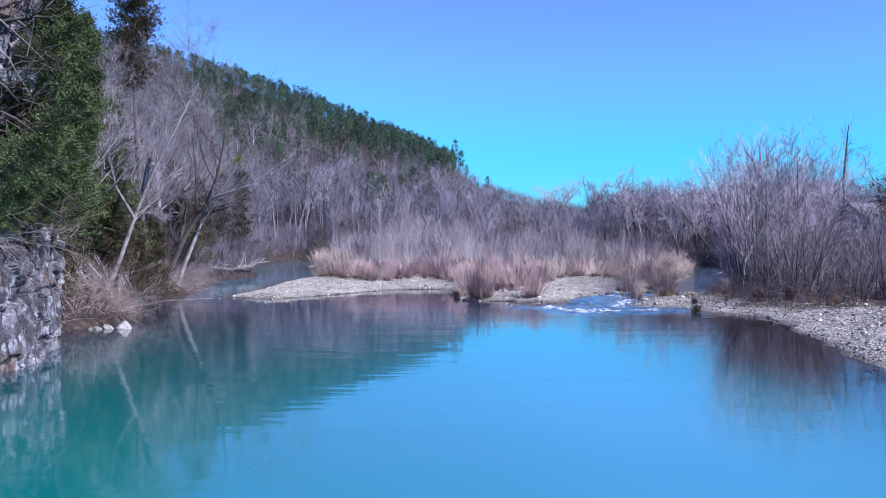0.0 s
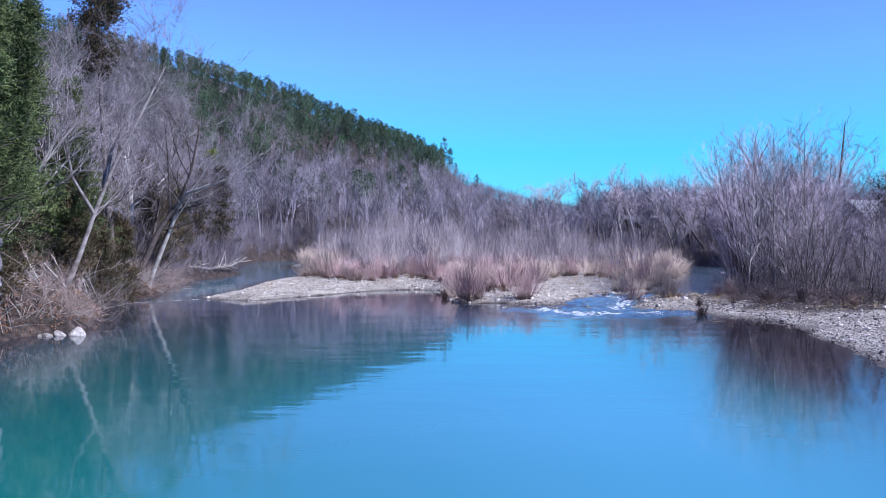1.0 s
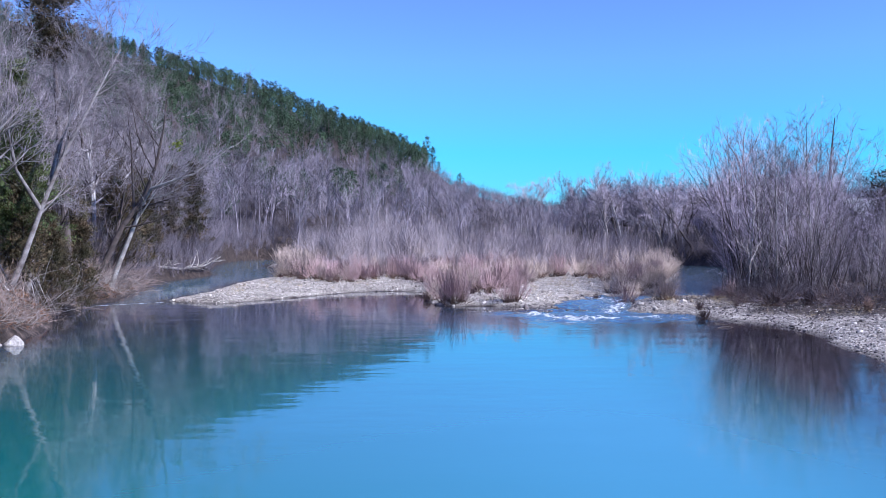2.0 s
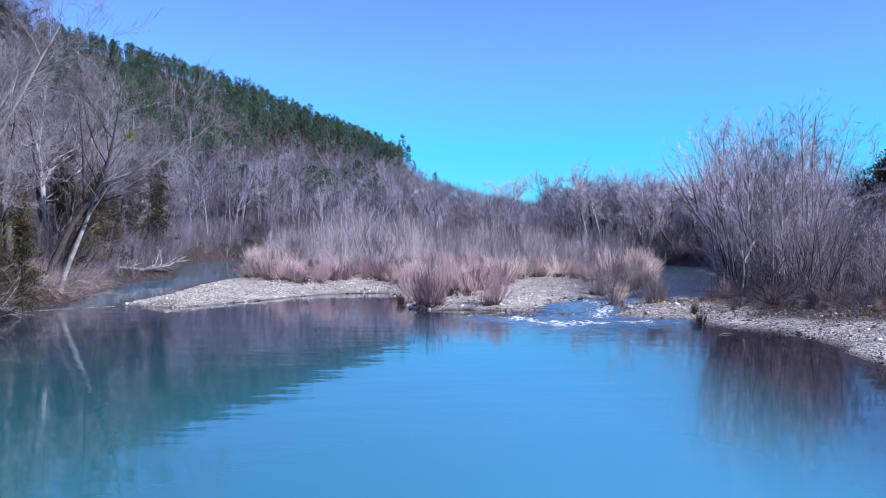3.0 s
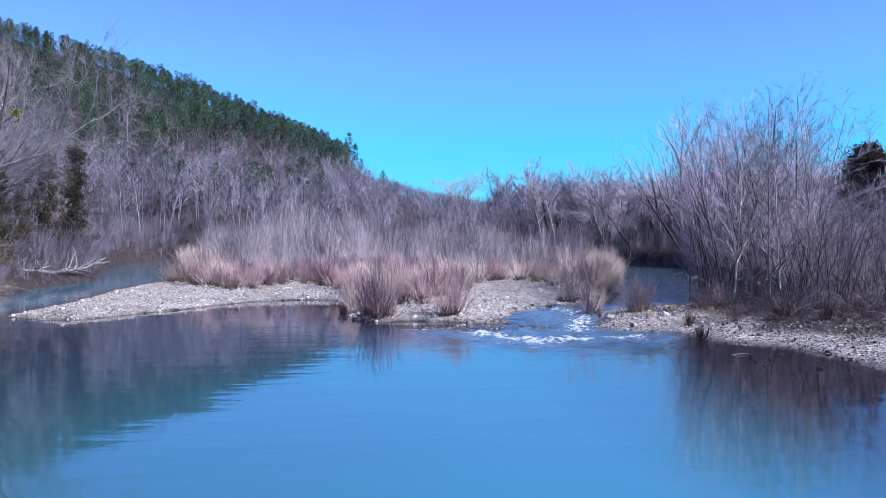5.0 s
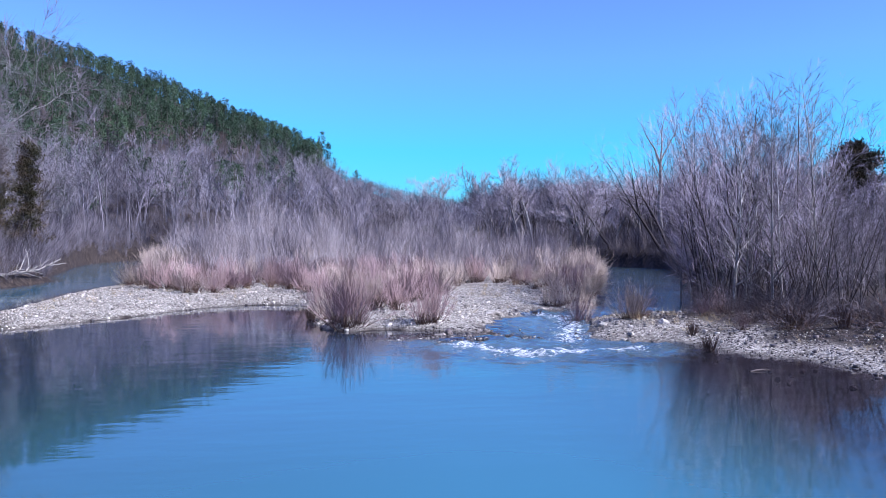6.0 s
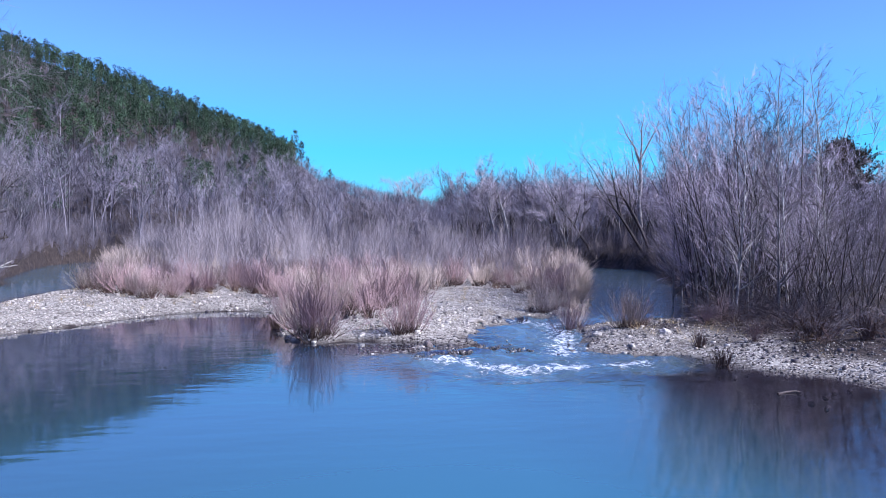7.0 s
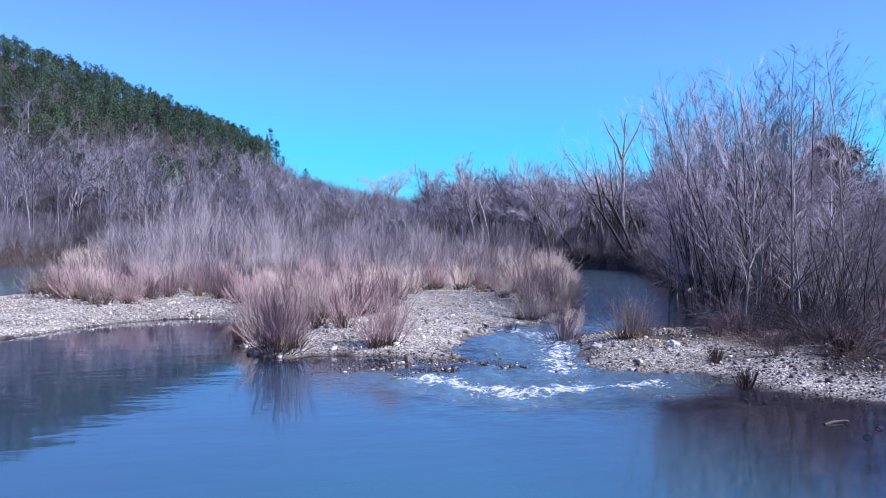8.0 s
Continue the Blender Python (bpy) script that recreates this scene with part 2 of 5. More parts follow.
    height = calc("ADD", calc("ADD", calm, ripple), chop)
    bp = n.new("ShaderNodeBump")
    bp.inputs["Strength"].default_value, bp.inputs["Distance"].default_value = 1.0, 1.0
    l.new(height, bp.inputs["Height"])
    l.new(bp.outputs["Normal"], b.inputs["Normal"])
    see = n.new("ShaderNodeBsdfTransparent")
    see.inputs["Color"].default_value = (0.62, 0.58, 0.64, 1)
    gloss = n.new("ShaderNodeBsdfGlossy")
    gloss.inputs["Roughness"].default_value = 0.05
    l.new(bp.outputs["Normal"], gloss.inputs["Normal"])
    facing = n.new("ShaderNodeLayerWeight")
    l.new(bp.outputs["Normal"], facing.inputs["Normal"])
    mirror = calc("ADD", calc("MULTIPLY", calc("POWER", facing.outputs["Facing"], 5.0), 0.97), 0.03)
    clear = n.new("ShaderNodeMixShader")
    l.new(mirror, clear.inputs["Fac"])
    l.new(see.outputs["BSDF"], clear.inputs[1]); l.new(gloss.outputs["BSDF"], clear.inputs[2])
    shader = n.new("ShaderNodeMixShader")
    l.new(calc("MULTIPLY", attribute("shallow"), calc("SUBTRACT", 1.0, foam_edge.outputs[0])), shader.inputs["Fac"])
    l.new(b.outputs["BSDF"], shader.inputs[1]); l.new(clear.outputs["Shader"], shader.inputs[2])
    l.new(shader.outputs["Shader"], out.inputs["Surface"])
    return m


def rock_material():
    m = material("limestone", (0.25, 0.235, 0.25), second=(0.095, 0.085, 0.10), scale=0.8, fine=14, bump=1.0, bump_size=0.10, object_vary=0.1)
    n, l = m.node_tree.nodes, m.node_tree.links
    hsv = [x for x in n if x.type == "HUE_SAT"][0]
    tc = [x for x in n if x.type == "TEX_COORD"][0]
    mp = n.new("ShaderNodeMapping")
    mp.inputs["Scale"].default_value = (0.9, 0.9, 0.7)
    l.new(tc.outputs["Object"], mp.inputs["Vector"])
    for scale, low, high, tone, most in ((1.9, 0.44, 0.56, (0.045, 0.042, 0.048, 1), 0.88), (2.9, 0.54, 0.64, (0.50, 0.48, 0.50, 1), 0.6), (0.8, 0.56, 0.66, (0.20, 0.125, 0.09, 1), 0.6), (6.0, 0.53, 0.62, (0.06, 0.055, 0.06, 1), 0.8)):
        t = n.new("ShaderNodeTexNoise")
        t.inputs["Scale"].default_value, t.inputs["Detail"].default_value = scale, 6
        l.new(mp.outputs["Vector"], t.inputs["Vector"])
        edge = n.new("ShaderNodeMapRange")
        edge.inputs["From Min"].default_value, edge.inputs["From Max"].default_value = low, high
        edge.inputs["To Max"].default_value = most
        l.new(t.outputs["Fac"], edge.inputs["Value"])
        x = n.new("ShaderNodeMix"); x.data_type = "RGBA"
        l.new(edge.outputs[0], x.inputs["Factor"])
        l.new([k for k in n if k.type == "BSDF_PRINCIPLED"][0].inputs["Base Color"].links[0].from_socket, x.inputs["A"])
        x.inputs["B"].default_value = tone
        l.new(x.outputs["Result"], n["Principled BSDF"].inputs["Base Color"])
    return m


GROUND, WATER, LIMESTONE = ground_material(), water_material(), rock_material()


# ---- plan of the river ----
OUTER = [(-16, -60), (-14, 0), (-13, 18), (-13.2, 21.7), (-13.6, 24.6), (-14.4, 29.1), (-15.4, 32.6), (-15.2, 35.6), (-13.9, 37.3),
         (-14.8, 42.5), (-17, 48), (-18.4, 52.6), (-17.5, 58.1), (-19.6, 69), (-21.7, 82), (-20.9, 89), (-20.5, 96), (-23.5, 104), (-28.8, 133), (-31, 150), (-29, 165),
         (-15, 168), (10, 158), (30, 143), (39, 129), (42.7, 117), (36, 100), (29.4, 83), (21.6, 63.9), (19.2, 58.5), (17.7, 57.5),
         (15.8, 57.9), (14, 57.3), (12.2, 55.8), (11.5, 52.3), (10.7, 49.6), (10.9, 48.1), (12.3, 48.1), (13.3, 47.3), (13.6, 45.2),
         (15.0, 43.6), (15.4, 40.5), (14.8, 37.3), (14.0, 33.5), (13.0, 28.3), (12.5, 24.6), (13, 15), (16, 0), (22, -60)]
ISLAND = [(-14.3, 57.6), (-12.7, 55.9), (-10.5, 55.3), (-8.3, 58.9), (-6.7, 61.4), (-5.4, 63.7), (-4.0, 65.6), (-2.0, 67), (-0.3, 66.9),
          (0.8, 65.1), (1.0, 57), (1.4, 53.8), (2.6, 52.9), (3.4, 53.5), (5.0, 53), (5.7, 52.5), (7.5, 51.2), (7.9, 53.8), (9.3, 57.1),
          (11.4, 60.1), (13.4, 61.2), (15.3, 63.2), (17.9, 68.4), (20, 75), (23.6, 84.3), (29.8, 103), (31, 109.5), (25, 118), (5, 136),
          (-12, 146), (-21, 136), (-20, 126), (-15.5, 112), (-12.3, 92), (-14.2, 83), (-14.3, 74), (-13.7, 66)]


def inside(px, py, poly):
    px, py = np.asarray(px, float), np.asarray(py, float)
    hit = np.zeros(px.shape, bool)
    for (x0, y0), (x1, y1) in zip(poly, poly[1:] + poly[:1]):
        if y0 != y1:
            hit ^= ((y0 > py) != (y1 > py)) & (px < (x1 - x0) * (py - y0) / (y1 - y0) + x0)
    return hit


def distance(px, py, poly):
    px, py = np.asarray(px, float), np.asarray(py, float)
    best = np.full(px.shape, 1e9)
    for (x0, y0), (x1, y1) in zip(poly, poly[1:] + poly[:1]):
        dx, dy = x1 - x0, y1 - y0
        k = np.clip(((px - x0) * dx + (py - y0) * dy) / (dx * dx + dy * dy), 0, 1)
        best = np.minimum(best, np.hypot(px - x0 - k * dx, py - y0 - k * dy))
    return best


def vnoise(x, y, seed=0):
    """Smooth noise between -1 and 1 on a lattice of one metre."""
    x, y = np.asarray(x, float), np.asarray(y, float)
    xi, yi = np.floor(x), np.floor(y)
    u, v = x - xi, y - yi
    u, v = u * u * (3 - 2 * u), v * v * (3 - 2 * v)

    def lattice(a, c):
        h = np.sin(a * 127.1 + c * 311.7 + seed * 74.7) * 43758.5453
        return (h - np.floor(h)) * 2 - 1

    return (lattice(xi, yi) * (1 - u) + lattice(xi + 1, yi) * u) * (1 - v) + (lattice(xi, yi + 1) * (1 - u) + lattice(xi + 1, yi + 1) * u) * v


def shore(x, y):
    """Metres from the water's edge: above 0 on land, below 0 in the water."""
    wet = inside(x, y, OUTER) & ~inside(x, y, ISLAND)
    d = np.minimum(distance(x, y, OUTER), distance(x, y, ISLAND))
    d = d + 0.25 * vnoise(np.asarray(x) * 0.9, np.asarray(y) * 0.9, 3) * np.clip(d, 0, 1)
    d = np.where(wet, -d, d)
    ragged = 0.32 * vnoise(np.asarray(x) * 0.75, np.asarray(y) * 0.75, 21) + 0.16 * vnoise(np.asarray(x) * 2.1, np.asarray(y) * 2.1, 22)
    return d + ragged * np.clip(2 - np.abs(d), 0, 1) * (np.asarray(x) > -13) * (np.asarray(y) < 120)


RIDGE_X = [-420, -300, -161, -133, -113, -36, 11, 20, 28, 60, 88, 150, 260, 600]
RIDGE_Z = [170, 148, 107, 101, 94, 64, 42, 33, 29, 18, 13, 9, 7, 7]


def ground_z(x, y):
    x, y = np.asarray(x, float), np.asarray(y, float)
    d = shore(x, y)
    isle = inside(x, y, ISLAND)
    left = np.clip((-x - 9) / 2.0, 0, 1) * ~isle * (y < 175)
    bar = 0.5 * (1 - np.exp(-np.clip(d, 0, 99) / 2.2)) + 0.012 * np.clip(d, 0, 30)
    bank = 1.2 * (1 - np.exp(-np.clip(d, 0, 99) / 0.9)) + 0.30 * np.clip(d, 0, 12)
    far_bank = (1 - left) * ~isle * np.clip((y - 105) / 15, 0, 1)
    low = np.where(isle, bar, bar * (1 - left) + bank * left)
    low = low * (1 - far_bank) + (2.2 * (1 - np.exp(-np.clip(d, 0, 99) / 0.8)) + 0.02 * np.clip(d, 0, 50)) * far_bank
    top = np.interp(x, RIDGE_X, RIDGE_Z)
    up = np.clip(d / 360, 0, 1) * (~isle) * np.clip((110 - x) / 60 + np.clip((y - 160) / 60, 0, 1), 0, 1)
    hill = top * np.where(y > 175, np.clip((y - 170) / 350, 0, 1), np.where(x < 0, np.clip((-x - 20) / 350, 0, 1), 0)) ** 1.1
    hill = np.where((x < 0) | (y > 175), hill, 0) * (up > 0)
    back = np.clip((y - 530) / 500, 0, 1)
    z = low + hill * (1 - back * 0.9)
    z = z + np.where(d > 0, np.clip(d, 0, 1), 0) * (0.06 * vnoise(x * 0.8, y * 0.8, 1) + 0.03 * vnoise(x * 2.7, y * 2.7, 2))
    z = z + np.clip((d - 20) / 100, 0, 1) * 2.0 * vnoise(x / 28, y / 28, 5)
    depth = np.where(isle | (d > 0), 0, -d)
    right_shelf = np.clip((x - 4) / 6, 0, 1) * np.clip((52 - y) / 6, 0, 1)
    bed = -np.minimum(depth * (0.40 - 0.27 * right_shelf), 2.5)
    cobbles = np.exp(-((x - 6.3) / 2.0) ** 2 - ((y - 50.6) / 1.3) ** 2)
    bed = np.maximum(bed, -2.5 + 2.46 * np.clip(cobbles * 2.0, 0, 1))
    bed = np.where(y > 49, np.maximum(bed, -0.5), bed)
    return np.where(d > 0, z, bed - 0.02)


def spaced(dense_from, dense_to, step, low, high, growth=1.12):
    """Grid lines: even steps over the stretch that is passed near, ever wider beyond it."""
    inner = list(np.arange(dense_from, dense_to + step / 2, step))
    up, s, v = [], step, dense_to
    while v < high:
        s *= growth; v += s; up.append(v)
    down, s, v = [], step, dense_from
    while v > low:
        s *= growth; v -= s; down.append(v)
    return np.array(down[::-1] + inner + up)


def sheet(name, xs, ys, zs, attributes, mat):
    """A height field as one mesh, with named masks on its points."""
    nx, ny = len(xs), len(ys)
    gx, gy = np.meshgrid(xs, ys)
    co = np.stack([gx, gy, zs], -1).reshape(-1, 3)
    a = (np.arange(ny - 1)[:, None] * nx + np.arange(nx - 1)[None, :]).ravel()
    faces = np.stack([a, a + 1, a + nx + 1, a + nx], -1)
    me = bpy.data.meshes.new(name)
    me.from_pydata(co.tolist(), [], faces.tolist())
    me.shade_smooth()
    for key, values in attributes.items():
        at = me.attributes.new(key, "FLOAT", "POINT")
        at.data.foreach_set("value", np.asarray(values, np.float32).ravel())
    me.materials.append(mat)
    return new(name, me)


gx = np.concatenate([spaced(-34, -34, 0.8, -4200, -34, 1.14)[:-1], np.arange(-34, -21, 0.8), np.arange(-21, 22, 0.55), np.arange(22.2, 48, 1.0), spaced(48.5, 48.5, 1.0, 48, 4200, 1.14)])
gy = np.concatenate([spaced(18, 18, 0.8, -4200, 18, 1.14)[:-1], np.arange(18, 80, 0.55), np.arange(80.3, 172, 1.1), spaced(173, 173, 1.2, 173, 4600, 1.10)])
GX, GY = np.meshgrid(gx, gy)
GD = shore(GX, GY)
GZ = ground_z(GX, GY)
on_bar = inside(GX, GY, ISLAND) | ((GX > 8) & (GD < 6) & (GY < 60))
litter = np.where(on_bar, np.clip((vnoise(GX * 0.35, GY * 0.35, 8) - 0.35) * 1.5, 0, 0.6), np.clip((GD + 3) / 0.3, 0, 1))
litter = np.where((GX > 8) & (GY < 62) & ~inside(GX, GY, ISLAND), np.clip((GD - 2.4 + 2.6 * vnoise(GX * 0.7, GY * 0.7, 9)) / 2.6 + np.clip((GX - 14.0) / 3.0, 0, 0.8) * np.clip((GY - 41) / 3, 0, 1), 0, 1), litter)
litter = np.where(on_bar, np.maximum(litter, 0.65 * np.clip((0.45 - GD) / 0.35, 0, 1)), litter)
wet = np.where((GX < -9) & ~inside(GX, GY, ISLAND), np.clip((-0.6 - GD) / 0.5, 0, 1), np.clip((-0.05 - GD) / 0.3, 0, 1))
ground = tagged(sheet("ground", gx, gy, GZ, {"litter": litter, "wet": wet}, GROUND),
                "pale gravel bars and leaf-littered wooded river banks rising to a hill", "ground", kind="structure")

GRID_X, GRID_Y = gx.tolist(), gy.tolist()


def on_grid(field, x, y):
    """The value of a field of the ground sheet at one place."""
    i = min(max(bisect_left(GRID_X, x) - 1, 0), len(GRID_X) - 2)
    j = min(max(bisect_left(GRID_Y, y) - 1, 0), len(GRID_Y) - 2)
    u = (x - GRID_X[i]) / (GRID_X[i + 1] - GRID_X[i])
    v = (y - GRID_Y[j]) / (GRID_Y[j + 1] - GRID_Y[j])
    f, g = field[j], field[j + 1]
    return (f[i] * (1 - u) + f[i + 1] * u) * (1 - v) + (g[i] * (1 - u) + g[i + 1] * u) * v


def bisect_left(values, x):
    low, high = 0, len(values)
    while low < high:
        mid = (low + high) // 2
        if values[mid] < x:
            low = mid + 1
        else:
            high = mid
    return low


Z_ROWS, D_ROWS = GZ.tolist(), GD.tolist()


def zed(x, y):
    return on_grid(Z_ROWS, x, y)


def dry(x, y):
    return on_grid(D_ROWS, x, y)


def within(x, y, poly):
    hit = False
    for (x0, y0), (x1, y1) in zip(poly, poly[1:] + poly[:1]):
        if (y0 > y) != (y1 > y) and x < (x1 - x0) * (y - y0) / (y1 - y0) + x0:
            hit = not hit
    return hit


# ---- water ----
RAPID = [(10.6, 60.2), (11.9, 57.6), (11.6, 54.5), (10.6, 51.5), (9.6, 48.6)]           # the tongue of white water between island and spit


def along(x, y, line):
    best = np.full(np.shape(x), 1e9)
    for (x0, y0), (x1, y1) in zip(line, line[1:]):
        dx, dy = x1 - x0, y1 - y0
        k = np.clip(((x - x0) * dx + (y - y0) * dy) / (dx * dx + dy * dy), 0, 1)
        best = np.minimum(best, np.hypot(x - x0 - k * dx, y - y0 - k * dy))
    return best


wx = np.concatenate([spaced(-40, -40, 0.6, -4200, -40, 1.2)[:-1], np.arange(-40, 4.4, 0.8), np.arange(4.5, 17, 0.22), np.arange(17.1, 46, 0.7), spaced(46, 46, 0.6, 46, 4200, 1.2)])
wy = np.concatenate([spaced(-10, -10, 0.8, -4200, -10, 1.2)[:-1], np.arange(-10, 42.5, 1.3), np.arange(43, 62, 0.26), np.arange(62.3, 110, 1.2), np.arange(110.5, 171, 2.0), spaced(172, 172, 1.0, 172, 4600, 1.2)])
WX, WY = np.meshgrid(wx, wy)
WD = -shore(WX, WY)
line_d = along(WX, WY, RAPID)
LIP = [(5.6, 48.3), (6.4, 47.7), (6.95, 46.5), (7.6, 45.8), (8.5, 46.0), (9.4, 46.2), (10.3, 46.0), (11.2, 46.4)]
lip_d = along(WX, WY, LIP)
foam = np.clip(1.0 - line_d / 2.5, 0, 1) * np.clip((61.5 - WY) / 2, 0, 1) * 0.74 + np.clip(1.0 - lip_d / 1.3, 0, 1) * 0.80
back_d = along(WX, WY, [(17.5, 64), (20, 66)])
foam = foam + 0.6 * np.clip(1 - back_d / 1.2, 0, 1)
left_d = along(WX, WY, [(-18.2, 53.0), (-15.0, 56.0), (-14.0, 57.0)])
foam = foam + 0.8 * np.clip(1 - left_d / 0.9, 0, 1)
choppy = np.clip(1.4 - line_d / 3.4, 0, 1) + np.clip(1 - lip_d / 2.2, 0, 1) + 0.5 * np.clip((WY - 58) / 3, 0, 1) * (WX > 8) + 0.25 * np.clip(1 - left_d / 3, 0, 1)
choppy = np.clip(choppy + (0.08 * np.clip(1 - lip_d / 10, 0, 1) + 0.22 * np.clip(1 - lip_d / 4, 0, 1)) * (WY < 50), 0, 1)
WZ = 0.12 * choppy * vnoise(WX * 1.5, WY * 2.2, 11) + 0.07 * choppy * vnoise(WX * 4.0, WY * 5.0, 12)
WZ = WZ * (WX > 4) * (WX < 18) * (WY > 42) * (WY < 66)
shelf = np.clip((WX - 5.0) / 6.0, 0, 1) * np.clip((54 - WY) / 4, 0, 1) * np.clip((WY - 12) / 14, 0, 1) * np.clip(1 - (WD - 3.6) / 4.5, 0.3, 1)
pool = np.clip((45 - WY) / 36, 0, 1) ** 1.15 * (1 - np.clip((WX - 3) / 12, 0, 1) * 0.6)
mid = np.clip((WX + 5) / 8, 0, 1) * np.clip((12 - WX) / 7, 0, 1) * np.clip((46 - WY) / 26, 0, 1) * np.clip((WD - 0.5) / 4, 0, 1) * 0.9
mid = np.maximum(mid, 0.55 * np.clip((-WX - 11) / 4, 0, 1) * np.clip((WY - 52) / 10, 0, 1) * np.clip((170 - WY) / 10, 0, 1) * np.clip(WD / 1.5, 0, 1))
deep = np.clip(np.clip(WD, 0, 99) / 4.0, 0, 1) * np.clip(pool, 0, 1)
shallow = np.clip(1 - np.clip(WD, 0, 99) / np.where(WY > 54, 0.7, 2.0), 0, 0.85)
shallow = np.maximum(shallow, 0.97 * shelf) * (1 - 0.6 * choppy)
tongue = np.clip(2.0 * np.exp(-((WX - 6.3) / 2.0) ** 2 - ((WY - 50.6) / 1.3) ** 2) - 0.3, 0, 0.95)
shallow = np.maximum(shallow, tongue)
foam = foam * (1 - tongue)
choppy = choppy * (1 - 0.6 * tongue)
water = tagged(sheet("water", wx, wy, WZ, {"deep": deep, "mid": mid, "shallow": shallow, "foam": foam, "rough": choppy}, WATER),
               "still turquoise river pool with a small white riffle", "water", kind="structure")


# ---- building helpers ----
def mesh_of(name, verts, faces, mat, smooth=False):
    me = bpy.data.meshes.new(name)
    me.from_pydata(verts, [], faces)
    me.materials.append(mat)
    if smooth:
        me.shade_smooth()
    return me


def part_mesh(name, me, parent, label=""):
    ob = new(name, me)
    ob.parent = parent
    return tagged(ob, label) if label else ob


def part(name, bm, mat, parent, label=""):
    me = bpy.data.meshes.new(name)
    bm.to_mesh(me)
    bm.free()
    me.materials.append(mat)
    return part_mesh(name, me, parent, label)


class Tubes:
    """Collects tapered stems along lines of points, and slim pointed twigs, as one mesh. A stem that is given a root point grows out of it."""

    def __init__(self):
        self.verts, self.faces = [], []

    def add(self, points, radii, sides=3, root=None):
        base = len(self.verts)
        n = len(points)
        for i in range(n):
            way = points[min(i + 1, n - 1)] - points[max(i - 1, 0)]
            if way.length < 1e-6:
                way = Vector((0, 0, 1))
            way.normalize()
            a = way.orthogonal().normalized()
            b = way.cross(a)
            for k in range(sides):
                w = 2 * math.pi * k / sides
                p = points[i] + (a * math.cos(w) + b * math.sin(w)) * radii[i]
                self.verts.append((p.x, p.y, p.z))
        for i in range(n - 1):
            for k in range(1 if sides == 2 else sides):
                k2 = (k + 1) % sides
                self.faces.append((base + i * sides + k, base + i * sides + k2, base + (i + 1) * sides + k2, base + (i + 1) * sides + k))
        if root is not None:
            self.faces.append((root, base, base + 1))
        return base

    def spike(self, p, q, r):
        base = len(self.verts)
        a = (q - p).orthogonal().normalized() * r
        self.verts += [(p.x + a.x, p.y + a.y, p.z + a.z), (p.x - a.x, p.y - a.y, p.z - a.z), (q.x, q.y, q.z)]
        self.faces.append((base, base + 1, base + 2))

    def mesh(self, name, mat):
        return mesh_of(name, self.verts, self.faces, mat, True)


def wander(rng, start, way, length, steps, bend, lift):
    """A crooked line of points that sets off along way; lift turns it up (or down, below 0) as it goes."""
    pts, p, d = [start.copy()], start.copy(), way.normalized()
    for _ in range(steps):
        d = (d + Vector((rng.gauss(0, bend), rng.gauss(0, bend), rng.gauss(0, bend) + lift))).normalized()
        p = p + d * (length / steps)
        pts.append(p.copy())
    return pts


def spread(rng, way, angle):
    """A way that leaves the given one by about that angle, to a random side."""
    a = way.orthogonal().normalized()
    b = way.cross(a)
    w = rng.uniform(0, 2 * math.pi)
    return (way * math.cos(angle) + (a * math.cos(w) + b * math.sin(w)) * math.sin(angle)).normalized()


def branching(rng, stems, levels, tip, least=0.004):
    """A leafless tree: its trunk and limbs in one mesh, its fine twigs in another. stems: (points, radius at the foot, at the top, sides).
    levels: (count, (from, to) along the parent, angles, lengths by the parent's, bend, lift, radius by the parent's, sides, steps, shortening to the top).
    tip: (count, angles, lengths in metres, radius, lift) of the twigs on the last level."""
    wood, fuzz, lines, root = Tubes(), Tubes(), [], None
    for pts, r0, r1, sides in stems:
        n = len(pts)
        radii = [r0 + (r1 - r0) * (i / (n - 1)) ** 0.85 for i in range(n)]
        base = wood.add(pts, radii, sides, root)
        root = base if root is None else root
        lines.append((pts, radii, base, sides))
    for count, (k0, k1), angles, shares, bend, lift, thinner, sides, steps, shorter in levels:
        kids = []
        for pts, radii, base, s0 in lines:
            n = len(pts) - 1
            total = sum((b - a).length for a, b in zip(pts, pts[1:]))
            for q in range(count):
                k = k0 + (k1 - k0) * (q + rng.random()) / count
                i = min(int(k * n), n - 1)
                u = k * n - i
                r = max((radii[i] * (1 - u) + radii[i + 1] * u) * thinner, least)
                line = wander(rng, pts[i].lerp(pts[i + 1], u), spread(rng, (pts[i + 1] - pts[i]).normalized(), rng.uniform(*angles)),
                              total * rng.uniform(*shares) * (1 - shorter * k), steps, bend, lift)
                rad = [r * (1 - j / (steps + 0.6)) for j in range(steps + 1)]
                at = (wood if sides > 2 else fuzz).add(line, rad, sides, base + i * s0 if sides > 2 and s0 > 2 else None)
                kids.append((line, rad, at, sides))
        lines = kids
    count, angles, lengths, radius, lift = tip
    for pts, radii, base, s0 in lines:
        n = len(pts) - 1
        for q in range(count):
            k = 0.1 + 0.9 * (q + rng.random()) / count
            i = min(int(k * n), n - 1)
            way = spread(rng, (pts[i + 1] - pts[i]).normalized(), rng.uniform(*angles))
            way.z += lift
            p = pts[i].lerp(pts[i + 1], k * n - i)
            fuzz.spike(p, p + way * rng.uniform(*lengths), radius)
    return wood, fuzz


